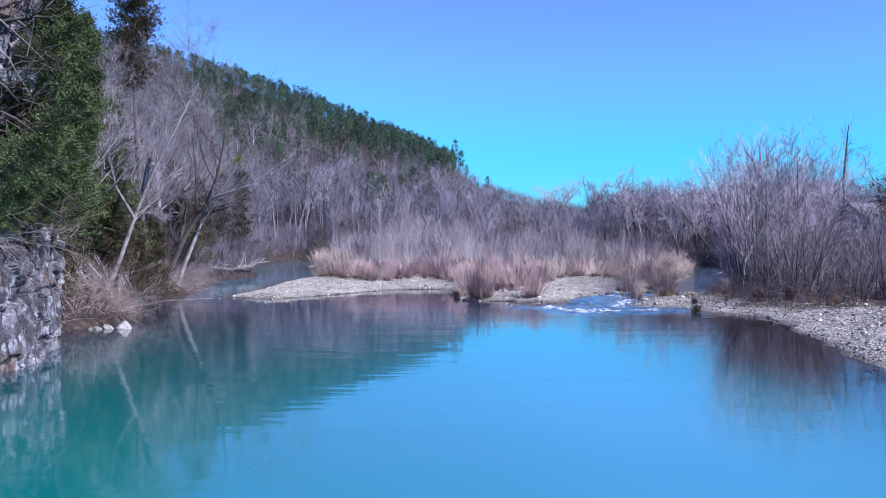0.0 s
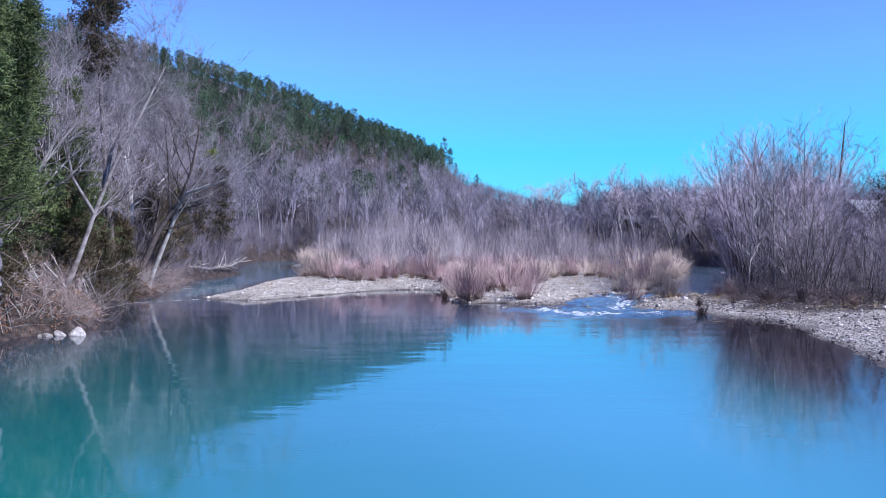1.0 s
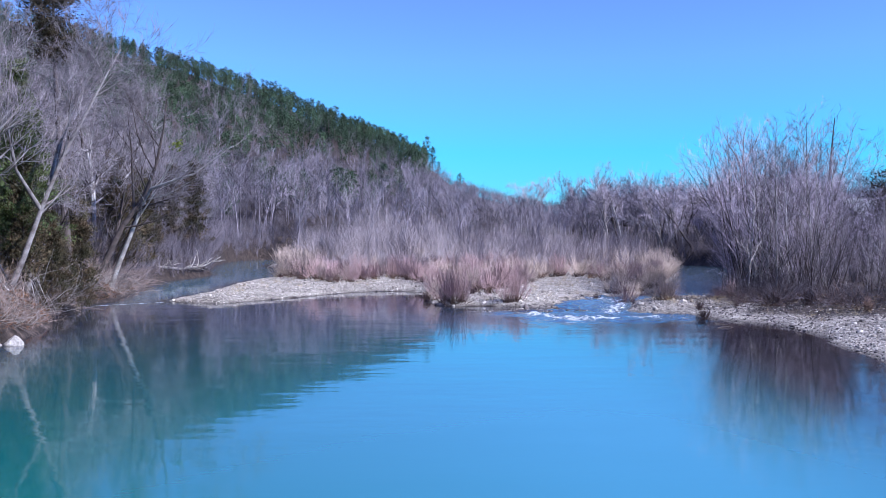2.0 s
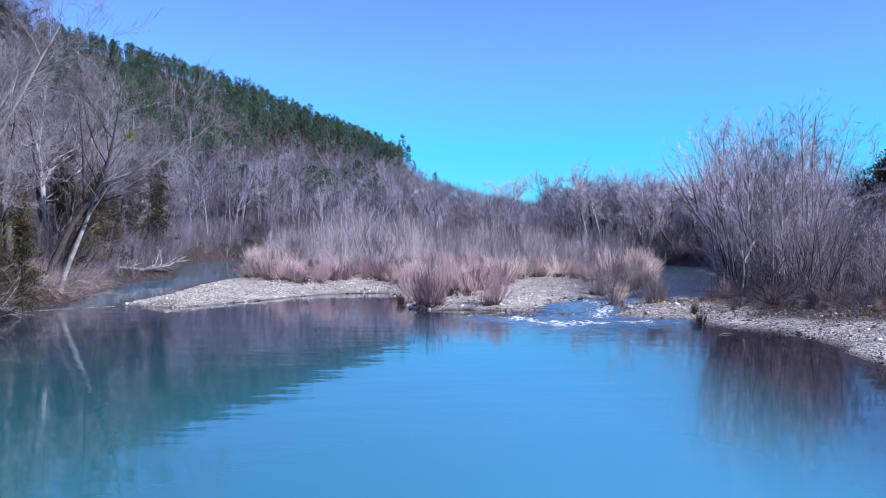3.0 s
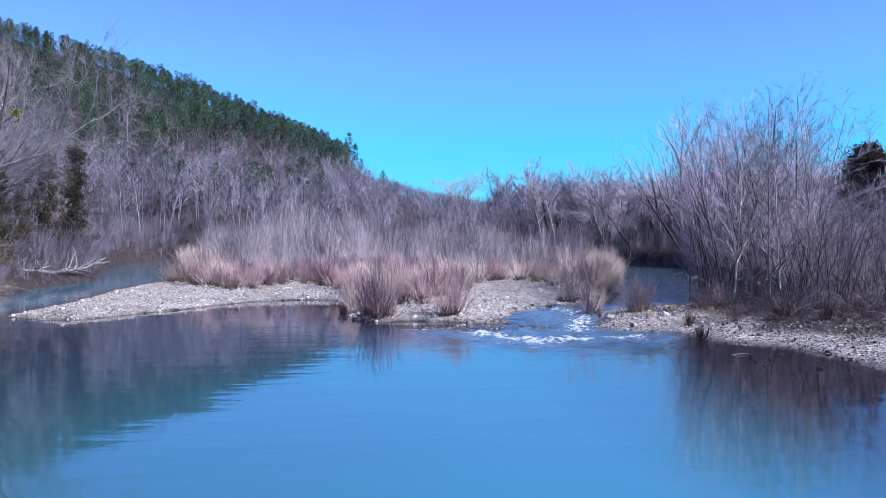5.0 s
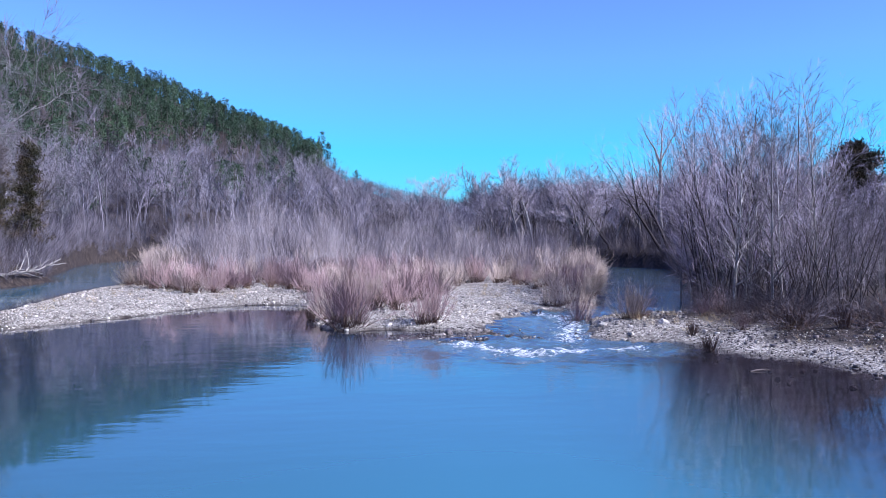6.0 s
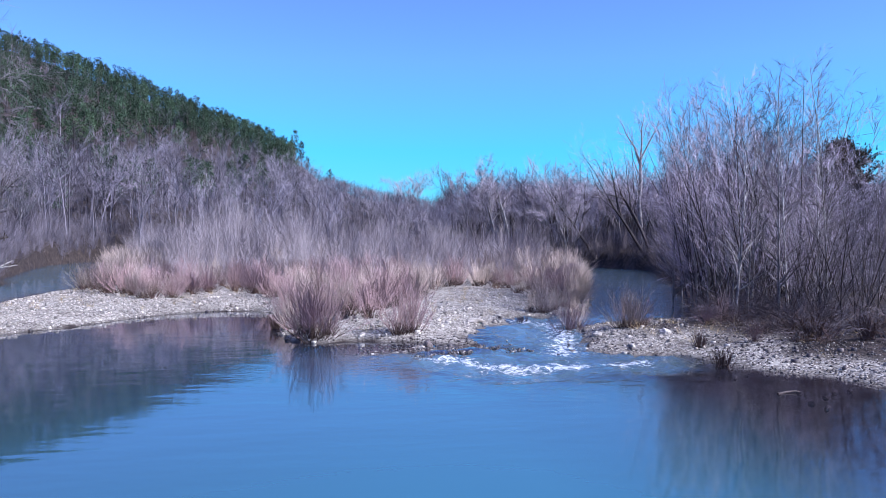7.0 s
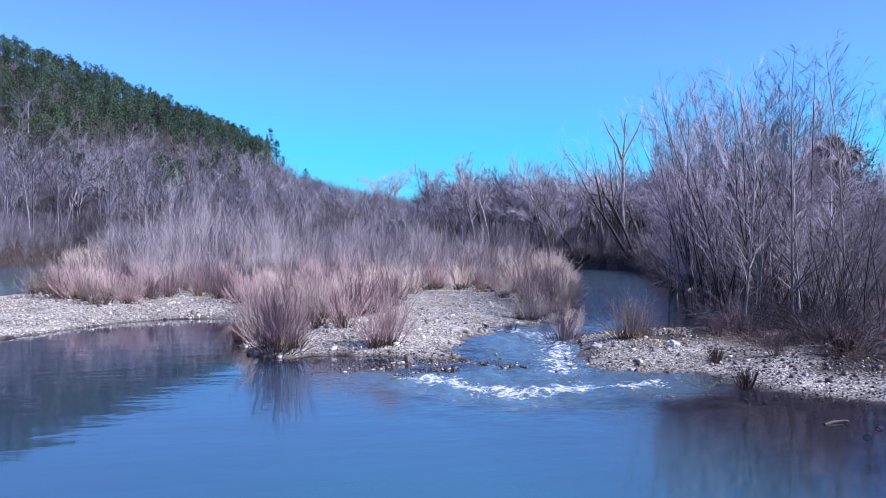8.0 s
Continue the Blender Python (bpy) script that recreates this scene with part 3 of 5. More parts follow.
def trunk_line(rng, height, lean=(0, 0), bend=0.04, steps=8, start=(0, 0)):
    return wander(rng, Vector((start[0], start[1], -0.3)), Vector((lean[0], lean[1], 1)), height, steps, bend, 0.02)


def oak(rng, height, lean=(0, 0), trunk=0.17, share=0.55, limbs=6, boughs=6, sprays=5, twigs=5, bend=0.16, twig=(0.4, 1.0), radius=0.008, open_to=1.0, low=0.4):
    """A broad crooked hardwood: a short trunk that parts into a few rising limbs."""
    return branching(rng, [(trunk_line(rng, height * share, lean, bend * 0.5, 6), trunk, trunk * 0.45, 6)],
                     [(limbs, (low, 1.0), (0.25, 0.85 * open_to), (0.55, 0.95), bend, 0.05, 0.62, 4, 4, 0.0), (boughs, (0.2, 1.0), (0.35, 0.9), (0.35, 0.6), bend, 0.05, 0.66, 3, 3, 0.3),
                      (sprays, (0.15, 1.0), (0.35, 0.9), (0.35, 0.65), bend, 0.04, 0.66, 2, 2, 0.2)], (twigs, (0.3, 0.9), twig, radius, 0.1), least=0.010)


def tree_thing(name, wood, fuzz, bark, twig, label, category="tree", group=""):
    t = tagged(new(name), label, category, group)
    part_mesh("trunk", wood.mesh("trunk", bark), t)
    part_mesh("crown", fuzz.mesh("crown", twig), t)
    return t


def shrub_thing(rng, name, height, stems, spread_to, stem_mat, twig_mat, label, group, side=8, category="shrub", fat=1.0, leaves=0):
    """A many-stemmed shrub: dark woody stems from one stool, each breaking into fine rising switches."""
    t = tagged(new(name), label, category, group)
    low, high, root = Tubes(), Tubes(), None
    for _ in range(stems):
        w, out = rng.uniform(0, 2 * math.pi), abs(rng.gauss(0, spread_to))
        start = Vector((math.cos(w) * out * 0.26, math.sin(w) * out * 0.26, -0.12))
        way = Vector((math.cos(w) * out * 0.95 + rng.gauss(0, 0.16), math.sin(w) * out * 0.95 + rng.gauss(0, 0.16), 1))
        h = height * rng.uniform(0.55, 1.05) * (1 - 0.18 * min(out, 1.2))
        line = wander(rng, start, way, h * 0.9, 5, 0.10, 0.05)
        base = low.add([line[0], line[1], line[2]], [0.014 * fat, 0.011 * fat, 0.008 * fat], 3, root)
        root = base if root is None else root
        high.add(line[2:], [0.0075 * fat, 0.0055 * fat, 0.004 * fat, 0.0015], 2)
        for q in range(side):
            i = min(1 + int(4 * ((q + rng.random()) / side) ** 0.8), 4)
            at = line[i].lerp(line[i + 1], rng.random())
            go = spread(rng, (line[i + 1] - line[i]).normalized(), rng.uniform(0.15, 0.75))
            high.spike(at, at + (go + Vector((0, 0, 0.25))) * h * rng.uniform(0.12, 0.32), 0.0055 * fat)
    part_mesh("base", low.mesh("base", stem_mat), t)
    if leaves:
        v, f = [], []
        for _ in range(leaves):
            tuft(v, f, rng, Vector(rng.choice(high.verts)) * rng.uniform(0.6, 1.0), 0.045, 1, 0.6, 0.6)
        tagged(part_mesh("dead_leaves", mesh_of("dead_leaves", v, f, DEAD_LEAF), t, "few dark dead leaves"), kind="stuff")
    part_mesh("crown", high.mesh("crown", twig_mat), t)
    return t


def tangle_thing(rng, name, reach, stems, stem_mat, twig_mat, label, group):
    """A low tangle of arching and sagging bare canes, crossing every way."""
    t = tagged(new(name), label, "shrub", group)
    low, high, root = Tubes(), Tubes(), None
    for _ in range(stems):
        w = rng.uniform(0, 6.283)
        start = Vector((rng.gauss(0, 0.25), rng.gauss(0, 0.25), -0.12))
        line = wander(rng, start, Vector((math.cos(w), math.sin(w), rng.uniform(0.2, 1.8))), reach * rng.uniform(0.5, 1.15), 6, 0.16, -0.10)
        base = low.add(line[:4], [0.016, 0.013, 0.011, 0.009], 3, root)
        root = base if root is None else root
        high.add(line[3:], [0.009, 0.007, 0.005, 0.002], 2)
        for _ in range(7):
            i = rng.randrange(1, 6)
            at = line[i].lerp(line[i + 1], rng.random())
            go = spread(rng, (line[i + 1] - line[i]).normalized(), rng.uniform(0.3, 1.2))
            high.spike(at, at + go * reach * rng.uniform(0.12, 0.35), 0.006)
    part_mesh("base", low.mesh("base", stem_mat), t)
    part_mesh("crown", high.mesh("crown", twig_mat), t)
    return t


class Kind:
    """A few built variants of a thing, set down again and again."""

    def __init__(self, variants):
        self.variants, self.used = variants, set()

    def put(self, rng, x, y, z=None, scale=1.0, turn=None, tilt=(0, 0), label="", which=None):
        spare = [j for j in range(len(self.variants)) if j not in self.used]
        i = spare[0] if spare else (rng.randrange(len(self.variants)) if which is None else which)
        z = zed(x, y) if z is None else z
        turn = rng.uniform(0, 360) if turn is None else turn
        m = pose(x, y, z, tilt[0], tilt[1], turn) @ Matrix.Diagonal((scale, scale, scale * rng.uniform(0.92, 1.08), 1))
        if i not in self.used:
            self.used.add(i)
            ob = self.variants[i]
            ob.matrix_basis = m
        else:
            src = self.variants[i]
            ob = copy_plain(src, m)
        return tagged(ob, label) if label else ob


def copy_plain(src, m):
    """copy_thing, for a source that already stands scaled in its own place."""
    kept = src.matrix_basis.copy()
    src.matrix_basis = Matrix.Identity(4)
    ob = copy_thing(src, m)
    src.matrix_basis = kept
    ob.matrix_basis = m
    return ob


def joined(name, templates, places, mat, label, category, smooth=False):
    """Many plants too far or too many to tell apart, as one mesh. places: (x, y, z, scale, height factor, turn, which)."""
    base = 0
    packs = [(np.array(v), f, np.array([len(q) for q in f]), np.array([i for q in f for i in q])) for v, f in templates]
    all_v, loops, sizes, tones = [], [], [], []
    rng = random.Random(len(places))
    for x, y, z, s, sz, turn, which in places:
        v, f, size, idx = packs[which]
        c, q = math.cos(turn) * s, math.sin(turn) * s
        all_v.append(np.stack([v[:, 0] * c - v[:, 1] * q + x, v[:, 0] * q + v[:, 1] * c + y, v[:, 2] * s * sz + z], -1))
        loops.append(idx + base); sizes.append(size)
        tones.append(np.full(len(v), rng.uniform(0.45, 1.48)))
        base += len(v)
    all_v, loops, sizes = np.concatenate(all_v), np.concatenate(loops), np.concatenate(sizes)
    me = bpy.data.meshes.new(name)
    me.vertices.add(len(all_v)); me.vertices.foreach_set("co", all_v.astype(np.float32).ravel())
    me.loops.add(len(loops)); me.loops.foreach_set("vertex_index", loops.astype(np.int32))
    me.polygons.add(len(sizes))
    me.polygons.foreach_set("loop_start", np.concatenate([[0], np.cumsum(sizes)[:-1]]).astype(np.int32))
    me.update(calc_edges=True)
    me.validate()
    at = me.attributes.new("tone", "FLOAT", "POINT")
    at.data.foreach_set("value", np.concatenate(tones).astype(np.float32))
    me.materials.append(mat)
    if smooth:
        me.shade_smooth()
    return tagged(new(name, me), label, category, kind="stuff")


def tuft(verts, faces, rng, centre, size, count, flat=0.6, slim=0.45):
    """A clump of small leaf blades round a point."""
    for _ in range(count):
        d = Vector((rng.gauss(0, 1), rng.gauss(0, 1), rng.gauss(0, flat))).normalized()
        p = centre + d * size * rng.uniform(0.2, 1.0)
        a = Vector((rng.gauss(0, 1), rng.gauss(0, 1), rng.gauss(0, 0.6))).normalized()
        b = a.orthogonal().normalized()
        b = (b * math.cos(rng.uniform(0, 6.3)) + a.cross(b) * math.sin(rng.uniform(0, 6.3))).normalized()
        r = size * rng.uniform(0.35, 0.6)
        i = len(verts)
        for q in (p - a * r, p + b * r * slim, p + a * r, p - b * r * slim * 0.9):
            verts.append((q.x, q.y, q.z))
        faces.append((i, i + 1, i + 2, i + 3))


def spray(verts, faces, rng, p, way, length, count, wide, open_to=0.8, loose=1.0):
    """A feathery spray of slim leaf blades that fan out from a point along a way."""
    for _ in range(count):
        d = spread(rng, way, rng.uniform(0.05, open_to)) * length * rng.uniform(0.6, 1.2)
        a = spread(rng, d.normalized(), 1.571) * wide
        at = p + Vector((rng.gauss(0, loose), rng.gauss(0, loose), rng.gauss(0, loose * 0.7))) * length
        i = len(verts)
        for q in (at + a, at - a, at + d):
            verts.append((q.x, q.y, q.z))
        faces.append((i, i + 1, i + 2))


def evergreen(rng, height, width, low, tiers, per, blades, blade, mat, trunk_mat, name, label, cone=True, group="", foliage="foliage", slim=0.24, sprays=4):
    """A conifer: tapered trunk, limbs in whorls, and many feathery sprays of foliage with gaps between."""
    t = tagged(new(name), label, "tree", group)
    wood, verts, faces = Tubes(), [], []
    line = wander(rng, Vector((0, 0, -0.3)), Vector((0, 0, 1)), height, 6, 0.03, 0.02)
    root = wood.add(line, [height * 0.014 * (1 - i / 6.5) + 0.01 for i in range(7)], 6)
    for i in range(tiers):
        k = low + (1 - low) * (i + rng.random()) / tiers
        shape = ((1 - k) ** 0.75 + 0.08) if cone else (math.sin(math.pi * min(1, (k - low) / (1 - low) * 0.88 + 0.12)) ** 0.6)
        j = min(int(k * 6), 5)
        for _ in range(per):
            w = rng.uniform(0, 6.283)
            reach = width * shape * rng.uniform(0.4, 1.15)
            at = line[j].lerp(line[j + 1], k * 6 - j)
            limb = wander(rng, at, Vector((math.cos(w), math.sin(w), rng.uniform(-0.1, 0.5))), reach, 3, 0.14, 0.05)
            wood.add(limb, [0.022, 0.016, 0.010, 0.004], 3, root + j * 6)
            for q in range(sprays):
                u = 0.25 + 0.75 * (q + rng.random()) / sprays
                n = min(int(u * 3), 2)
                p = limb[n].lerp(limb[n + 1], u * 3 - n) + Vector((rng.gauss(0, 0.12), rng.gauss(0, 0.12), rng.gauss(0, 0.10)))
                way = spread(rng, ((limb[n + 1] - limb[n]).normalized() + Vector((0, 0, 0.35))).normalized(), rng.uniform(0.0, 0.8))
                spray(verts, faces, rng, p, way, blade * rng.uniform(0.8, 1.4), blades, blade * slim)
    part_mesh("trunk", wood.mesh("trunk", trunk_mat), t)
    part_mesh(foliage, mesh_of(foliage, verts, faces, mat), t)
    return t


def boulder_mesh(name, rng, size, mat, rough=0.22, cuts=2):
    bm = bmesh.new()
    bmesh.ops.create_icosphere(bm, subdivisions=cuts, radius=1)
    off = Vector((rng.uniform(0, 50), rng.uniform(0, 50), rng.uniform(0, 50)))
    for v in bm.verts:
        k = 1 + rough * noise.noise(v.co * 1.3 + off) * 1.6 + rough * 0.4 * noise.noise(v.co * 3.7 + off)
        v.co = Vector((v.co.x * size[0], v.co.y * size[1], v.co.z * size[2])) * k
    me = bpy.data.meshes.new(name)
    bm.to_mesh(me); bm.free()
    me.materials.append(mat)
    return me


# ---- limestone cliff on the near left ----
def cliff():
    thing = tagged(new("cliff"), "weathered pale grey limestone cliff at the water's edge", "cliff", kind="structure")

    def wall(name, line, low, high, back, rough, seed, mat):
        """A rock wall along a line of the plan: bedded, cracked and bulging, with its top running back from the edge."""
        off = Vector((seed * 13.7, seed * 5.1, seed * 9.3))
        pts = [Vector((x, y, 0)) for x, y in line]
        ways = []
        for a, c in zip(pts, pts[1:]):
            steps = max(2, int((c - a).length / (0.075 if c.y > 19.4 and c.x > -17 else 0.4)))
            for k in range(steps):
                ways.append(a.lerp(c, k / steps))
        ways.append(pts[-1])
        normals = []
        for i in range(len(ways)):
            w = ways[min(i + 3, len(ways) - 1)] - ways[max(i - 3, 0)]
            normals.append(Vector((w.y, -w.x, 0)).normalized())
        rows = int((high - low) / 0.075)
        verts, faces = [], []
        run = 0.0
        for i, p in enumerate(ways):
            n3 = normals[i]
            run += (p - ways[i - 1]).length if i else 0.0
            for j in range(rows + 7):
                if j <= rows:
                    z, deep = low + (high - low) * j / rows, 0.0
                else:
                    z, deep = high, back * ((j - rows) / 6) ** 1.5
                q = Vector((p.x, p.y, z)) + off
                bed = math.floor(q.z * 0.62 + 0.5 * noise.noise(Vector((run * 0.12, 0, seed))))
                block = noise.cell(Vector((run * (0.16 + 0.12 * noise.cell(Vector((0.5, bed, seed)))) + bed * 3.7, bed + 0.5, seed + 0.5)))
                push = noise.fractal(q * 0.6, 0.9, 2.1, 6) * rough * 0.30
                push += (block - 0.5) * rough * 0.95
                fissure = abs(noise.noise(Vector((run * 0.45, q.z * 0.16, seed * 2.0))))
                push -= rough * 1.1 * max(0.0, 0.05 - fissure) / 0.05
                joint = abs(q.z * 0.62 + 0.5 * noise.noise(Vector((run * 0.12, 0, seed))) - bed - 0.02)
                push -= rough * 0.55 * max(0.0, 0.07 - joint) / 0.07 * max(0.0, noise.noise(Vector((run * 0.3, bed * 7.1, seed))) * 2 + 0.5)
                near, seats = noise.voronoi(Vector((q.x * 0.8, q.y * 0.8, q.z * 1.1)) + 0.25 * noise.noise_vector(q * 0.9))
                push += rough * 0.45 * (noise.cell(seats[0] * 7.3) - 0.5)
                push -= rough * 0.32 * max(0.0, 0.09 - (near[1] - near[0])) / 0.09
                push += 0.22 * rough * abs(noise.noise(q * 2.2)) + 0.13 * rough * noise.noise(q * 6.0)
                edge = max(0.0, (z - high + 0.7) / 0.7) ** 2 * 0.25
                v = Vector((p.x, p.y, z)) + n3 * (push - edge - deep)
                if j > rows:
                    v.z += 0.35 * noise.noise(q * 0.5) + 0.12 * deep
                verts.append((v.x, v.y, v.z))
        n = rows + 7
        for i in range(len(ways) - 1):
            for j in range(n - 1):
                faces.append((i * n + j, (i + 1) * n + j, (i + 1) * n + j + 1, i * n + j + 1))
        part_mesh(name, mesh_of(name, verts, faces, mat), thing)

    wall("lower_face", [(-20, -6), (-13, -3), (-10.9, 8), (-10.9, 12), (-11.15, 21.7), (-12.0, 26.3), (-12.75, 30.1), (-13.6, 30.9), (-16.0, 31.6), (-20, 32.6)], -1.2, 4.1, 5.0, 0.34, 1, LIMESTONE)
    wall("upper_face", [(-22, -4), (-14, -1), (-12.5, 8), (-12.3, 12), (-12.2, 19.5), (-12.0, 22.6), (-13.6, 23.6), (-18, 25.0), (-24, 26)], 3.4, 9.2, 6.0, 0.75, 2, LIMESTONE)
    wall("crown_ledge", [(-22, -5), (-14, -2), (-12.0, 8), (-11.4, 14), (-10.9, 20.5), (-10.5, 22.8), (-11.4, 24.2), (-13.4, 24.5), (-20, 25.5)], 7.7, 10.6, 7.0, 0.55, 3, LIMESTONE)
    return thing


cliff()

# ---- plants ----
R = random.Random(11)

ISLE = "willow shrubs on the island"
willow_red = Kind([shrub_thing(R, "willow_shrub", 2.0, 62, 0.62, STEM_DARK, WILLOW_RED, "leafless reddish willow shrub on the gravel bar", ISLE, side=12, leaves=70) for _ in range(4)])
willow_tan = Kind([shrub_thing(R, "willow_shrub", 1.85, 52, 0.60, STEM_DARK, WILLOW_TAN, "leafless tan willow shrub on the gravel island", ISLE, side=12, leaves=50) for _ in range(4)])
willow_grey = Kind([shrub_thing(R, "willow_shrub", 3.1, 40, 0.46, STEM_DARK, WILLOW_GREY, "tall leafless grey willow in the island thicket", ISLE, side=18) for _ in range(4)])
bank_brush = Kind([tangle_thing(R, "bank_shrub", 2.6, 15, BARK_GREY if q % 2 else DRIFTWOOD, TWIG_BROWN, "tangled leafless brown brush on the river bank", "brush on the banks") for q in range(4)])

THICKET = [(-12, 82), (-9.6, 76.7), (-5.6, 68.9), (-3.5, 72), (-1.2, 73.5), (0.6, 70.5), (1.6, 66), (1.4, 60.5), (2.6, 59), (5.0, 59.2), (6.4, 61.5), (8.4, 68),
           (11, 76), (13, 76.5), (14.2, 70.5), (15, 66), (17.4, 70.5), (22.4, 84.5), (28.6, 103), (29.5, 109), (23, 117), (4, 133), (-12, 142), (-19.5, 134), (-18.5, 126),
           (-14.4, 112), (-11, 92)]

# the shrubs that stand out one by one along the water
for x, y, s, kind in ((2.25, 53.5, 1.2, willow_red), (2.75, 53.9, 1.1, willow_red), (1.9, 54.4, 1.0, willow_red), (5.2, 53.7, 1.0, willow_red), (5.7, 54.0, 1.0, willow_red), (4.6, 57.4, 1.1, willow_red), (3.6, 57.9, 1.0, willow_red),
                      (1.5, 57.5, 0.8, willow_tan), (13.7, 52.9, 1.0, willow_tan), (13.5, 53.3, 0.9, willow_tan),
                      (14.1, 53.2, 0.7, willow_red), (11.9, 55.0, 0.9, willow_red), (12.6, 56.0, 0.8, willow_tan), (13.0, 62.0, 0.8, willow_tan),
                      (17.2, 52.8, 0.6, willow_red), (16.2, 52.0, 0.45, willow_red), (15.6, 47.9, 0.4, willow_red)):
    kind.put(R, x, y, scale=s)
rim = random.Random(44)
RIM = [(12.6, 61.3), (15.0, 63.6), (17.5, 68.8), (19.6, 75.2), (23.2, 84.5), (29.2, 103)]
for (x0, y0), (x1, y1) in zip(RIM, RIM[1:]):
    for k in range(int(math.hypot(x1 - x0, y1 - y0) / 0.95)):
        u = (k + rim.random()) * 0.95 / math.hypot(x1 - x0, y1 - y0)
        willow_tan.put(R, x0 + (x1 - x0) * u - rim.uniform(0, 0.7), y0 + (y1 - y0) * u + rim.uniform(0, 0.5), scale=rim.uniform(0.6, 1.0), tilt=(rim.uniform(-6, 6), rim.uniform(0, 22)), turn=0)
far_thicket = []
tries = random.Random(3)
spots = []
while len(spots) < 600:
    x, y = tries.uniform(-20, 30), tries.uniform(53, 143)
    near = y < 84
    if not near and tries.random() < 0.42:
        continue
    if not within(x, y, THICKET):
        continue
    gap = (0.85 if y < 72 else 1.0) if near else 1.5
    if any(abs(x - a) < gap and abs(y - b) < gap for a, b in spots):
        continue
    spots.append((x, y))
spots.sort(key=lambda p: p[1])
for i, (x, y) in enumerate(spots):
    edge = float(distance(np.array([x]), np.array([y]), THICKET)[0])
    tall = (y > 86 and edge > 3 and tries.random() < 0.75) or (y > 74 and edge > 3.5 and tries.random() < 0.3)
    if i < 250:
        kind = willow_grey if tall else (willow_red if tries.random() < (0.55 if x < 8 else 0.25) else willow_tan)
        kind.put(R, x, y, scale=tries.uniform(0.7, 1.18) * (0.8 if kind is willow_grey else 1))
    else:
        far_thicket.append((x, y, tall, tries.uniform(0.75, 1.3)))


def loose_shrub(rng, height, stems, spread_to, side, stout=0.012):
    v = Tubes()
    for _ in range(stems):
        w, out = rng.uniform(0, 2 * math.pi), abs(rng.gauss(0, spread_to))
        line = wander(rng, Vector((math.cos(w) * out * 0.4, math.sin(w) * out * 0.4, -0.1)), Vector((math.cos(w) * out * 0.85, math.sin(w) * out * 0.85, 1)), height * rng.uniform(0.5, 1.0), 3, 0.13, 0.05)
        v.add(line, [stout, stout * 0.8, stout * 0.6, stout * 0.2], 2)
        for q in range(side):
            u = 0.8 + 2.2 * (q + rng.random()) / side
            i = min(int(u), 2)
            at = line[i].lerp(line[i + 1], u - i)
            go = spread(rng, (line[i + 1] - line[i]).normalized(), rng.uniform(0.2, 0.95))
            v.spike(at, at + (go + Vector((0, 0, 0.2))) * height * rng.uniform(0.10, 0.26), stout * 0.62)
    return v.verts, v.faces


t_low = [loose_shrub(R, 2.2, 36, 0.6, 9) for _ in range(3)]
t_high = [loose_shrub(R, 4.4, 26, 0.42, 17) for _ in range(3)]
places = [(x, y, zed(x, y), s * 1.1, 1.0, R.uniform(0, 6.28), R.randrange(3)) for x, y, tall, s in far_thicket if not tall]
joined("low_willow_thicket", t_low, places, WILLOW_TAN, "dense tan leafless willow thicket across the island", "thicket")
places = [(x, y, zed(x, y), s * (0.72 if y < 100 else 0.95) * (1.3 if -6 < x < 6 and y > 95 and s > 1.0 else 1), 1.0, R.uniform(0, 6.28), R.randrange(3)) for x, y, tall, s in far_thicket if tall]
joined("tall_willow_thicket", t_high, places, WILLOW_GREY, "tall hazy grey leafless willow thicket on the island", "thicket")

# young slender trees of the right-hand thicket
def poplar():
    line = trunk_line(R, 9.7, (R.gauss(0, 0.03), R.gauss(0, 0.03)), 0.018, 10)
    wood, fuzz = branching(R, [(line, 0.062, 0.008, 6)],
                           [(30, (0.13, 0.98), (0.65, 1.0), (0.22, 0.34), 0.05, 0.04, 0.72, 3, 4, 0.70), (5, (0.2, 1.0), (0.35, 0.75), (0.25, 0.5), 0.05, 0.05, 0.6, 2, 2, 0.3)],
                           (3, (0.3, 0.8), (0.12, 0.36), 0.0045, 0.15), least=0.008)
    t = tree_thing("sapling", wood, fuzz, BARK_PALE, TWIG_DARK, "slender straight leafless grey poplar in the bank thicket", group="saplings on the bank")
    v, f = [], []
    for _ in range(150):
        tuft(v, f, R, Vector(R.choice(fuzz.verts)), 0.045, 1, 0.6, 0.6)
    tagged(part_mesh("buds", mesh_of("buds", v, f, DEAD_LEAF), t, "small dark buds and dead leaves"), kind="stuff")
    return t


sapling = Kind([poplar() for _ in range(5)])


def brushy(twig, bark):
    stems = []
    for q in range(8):
        h = 7.2 * R.uniform(0.75, 1.0)
        stems.append((trunk_line(R, h, (R.gauss(0, 0.24), R.gauss(0, 0.24)), 0.045, 6, (R.gauss(0, 0.35), R.gauss(0, 0.35))), 0.042, 0.004, 4))
    wood, fuzz = branching(R, stems, [(12, (0.12, 1.0), (0.3, 0.85), (0.20, 0.36), 0.09, 0.04, 0.4, 2, 3, 0.4), (5, (0.2, 1.0), (0.3, 0.85), (0.3, 0.55), 0.06, 0.05, 0.6, 2, 1, 0.2)],
                           (7, (0.3, 1.0), (0.15, 0.42), 0.0042, 0.08), least=0.004)
    return tree_thing("thicket_tree", wood, fuzz, bark, twig, "many-stemmed leafless brushy tree in the bank thicket", group="brushy trees on the bank")


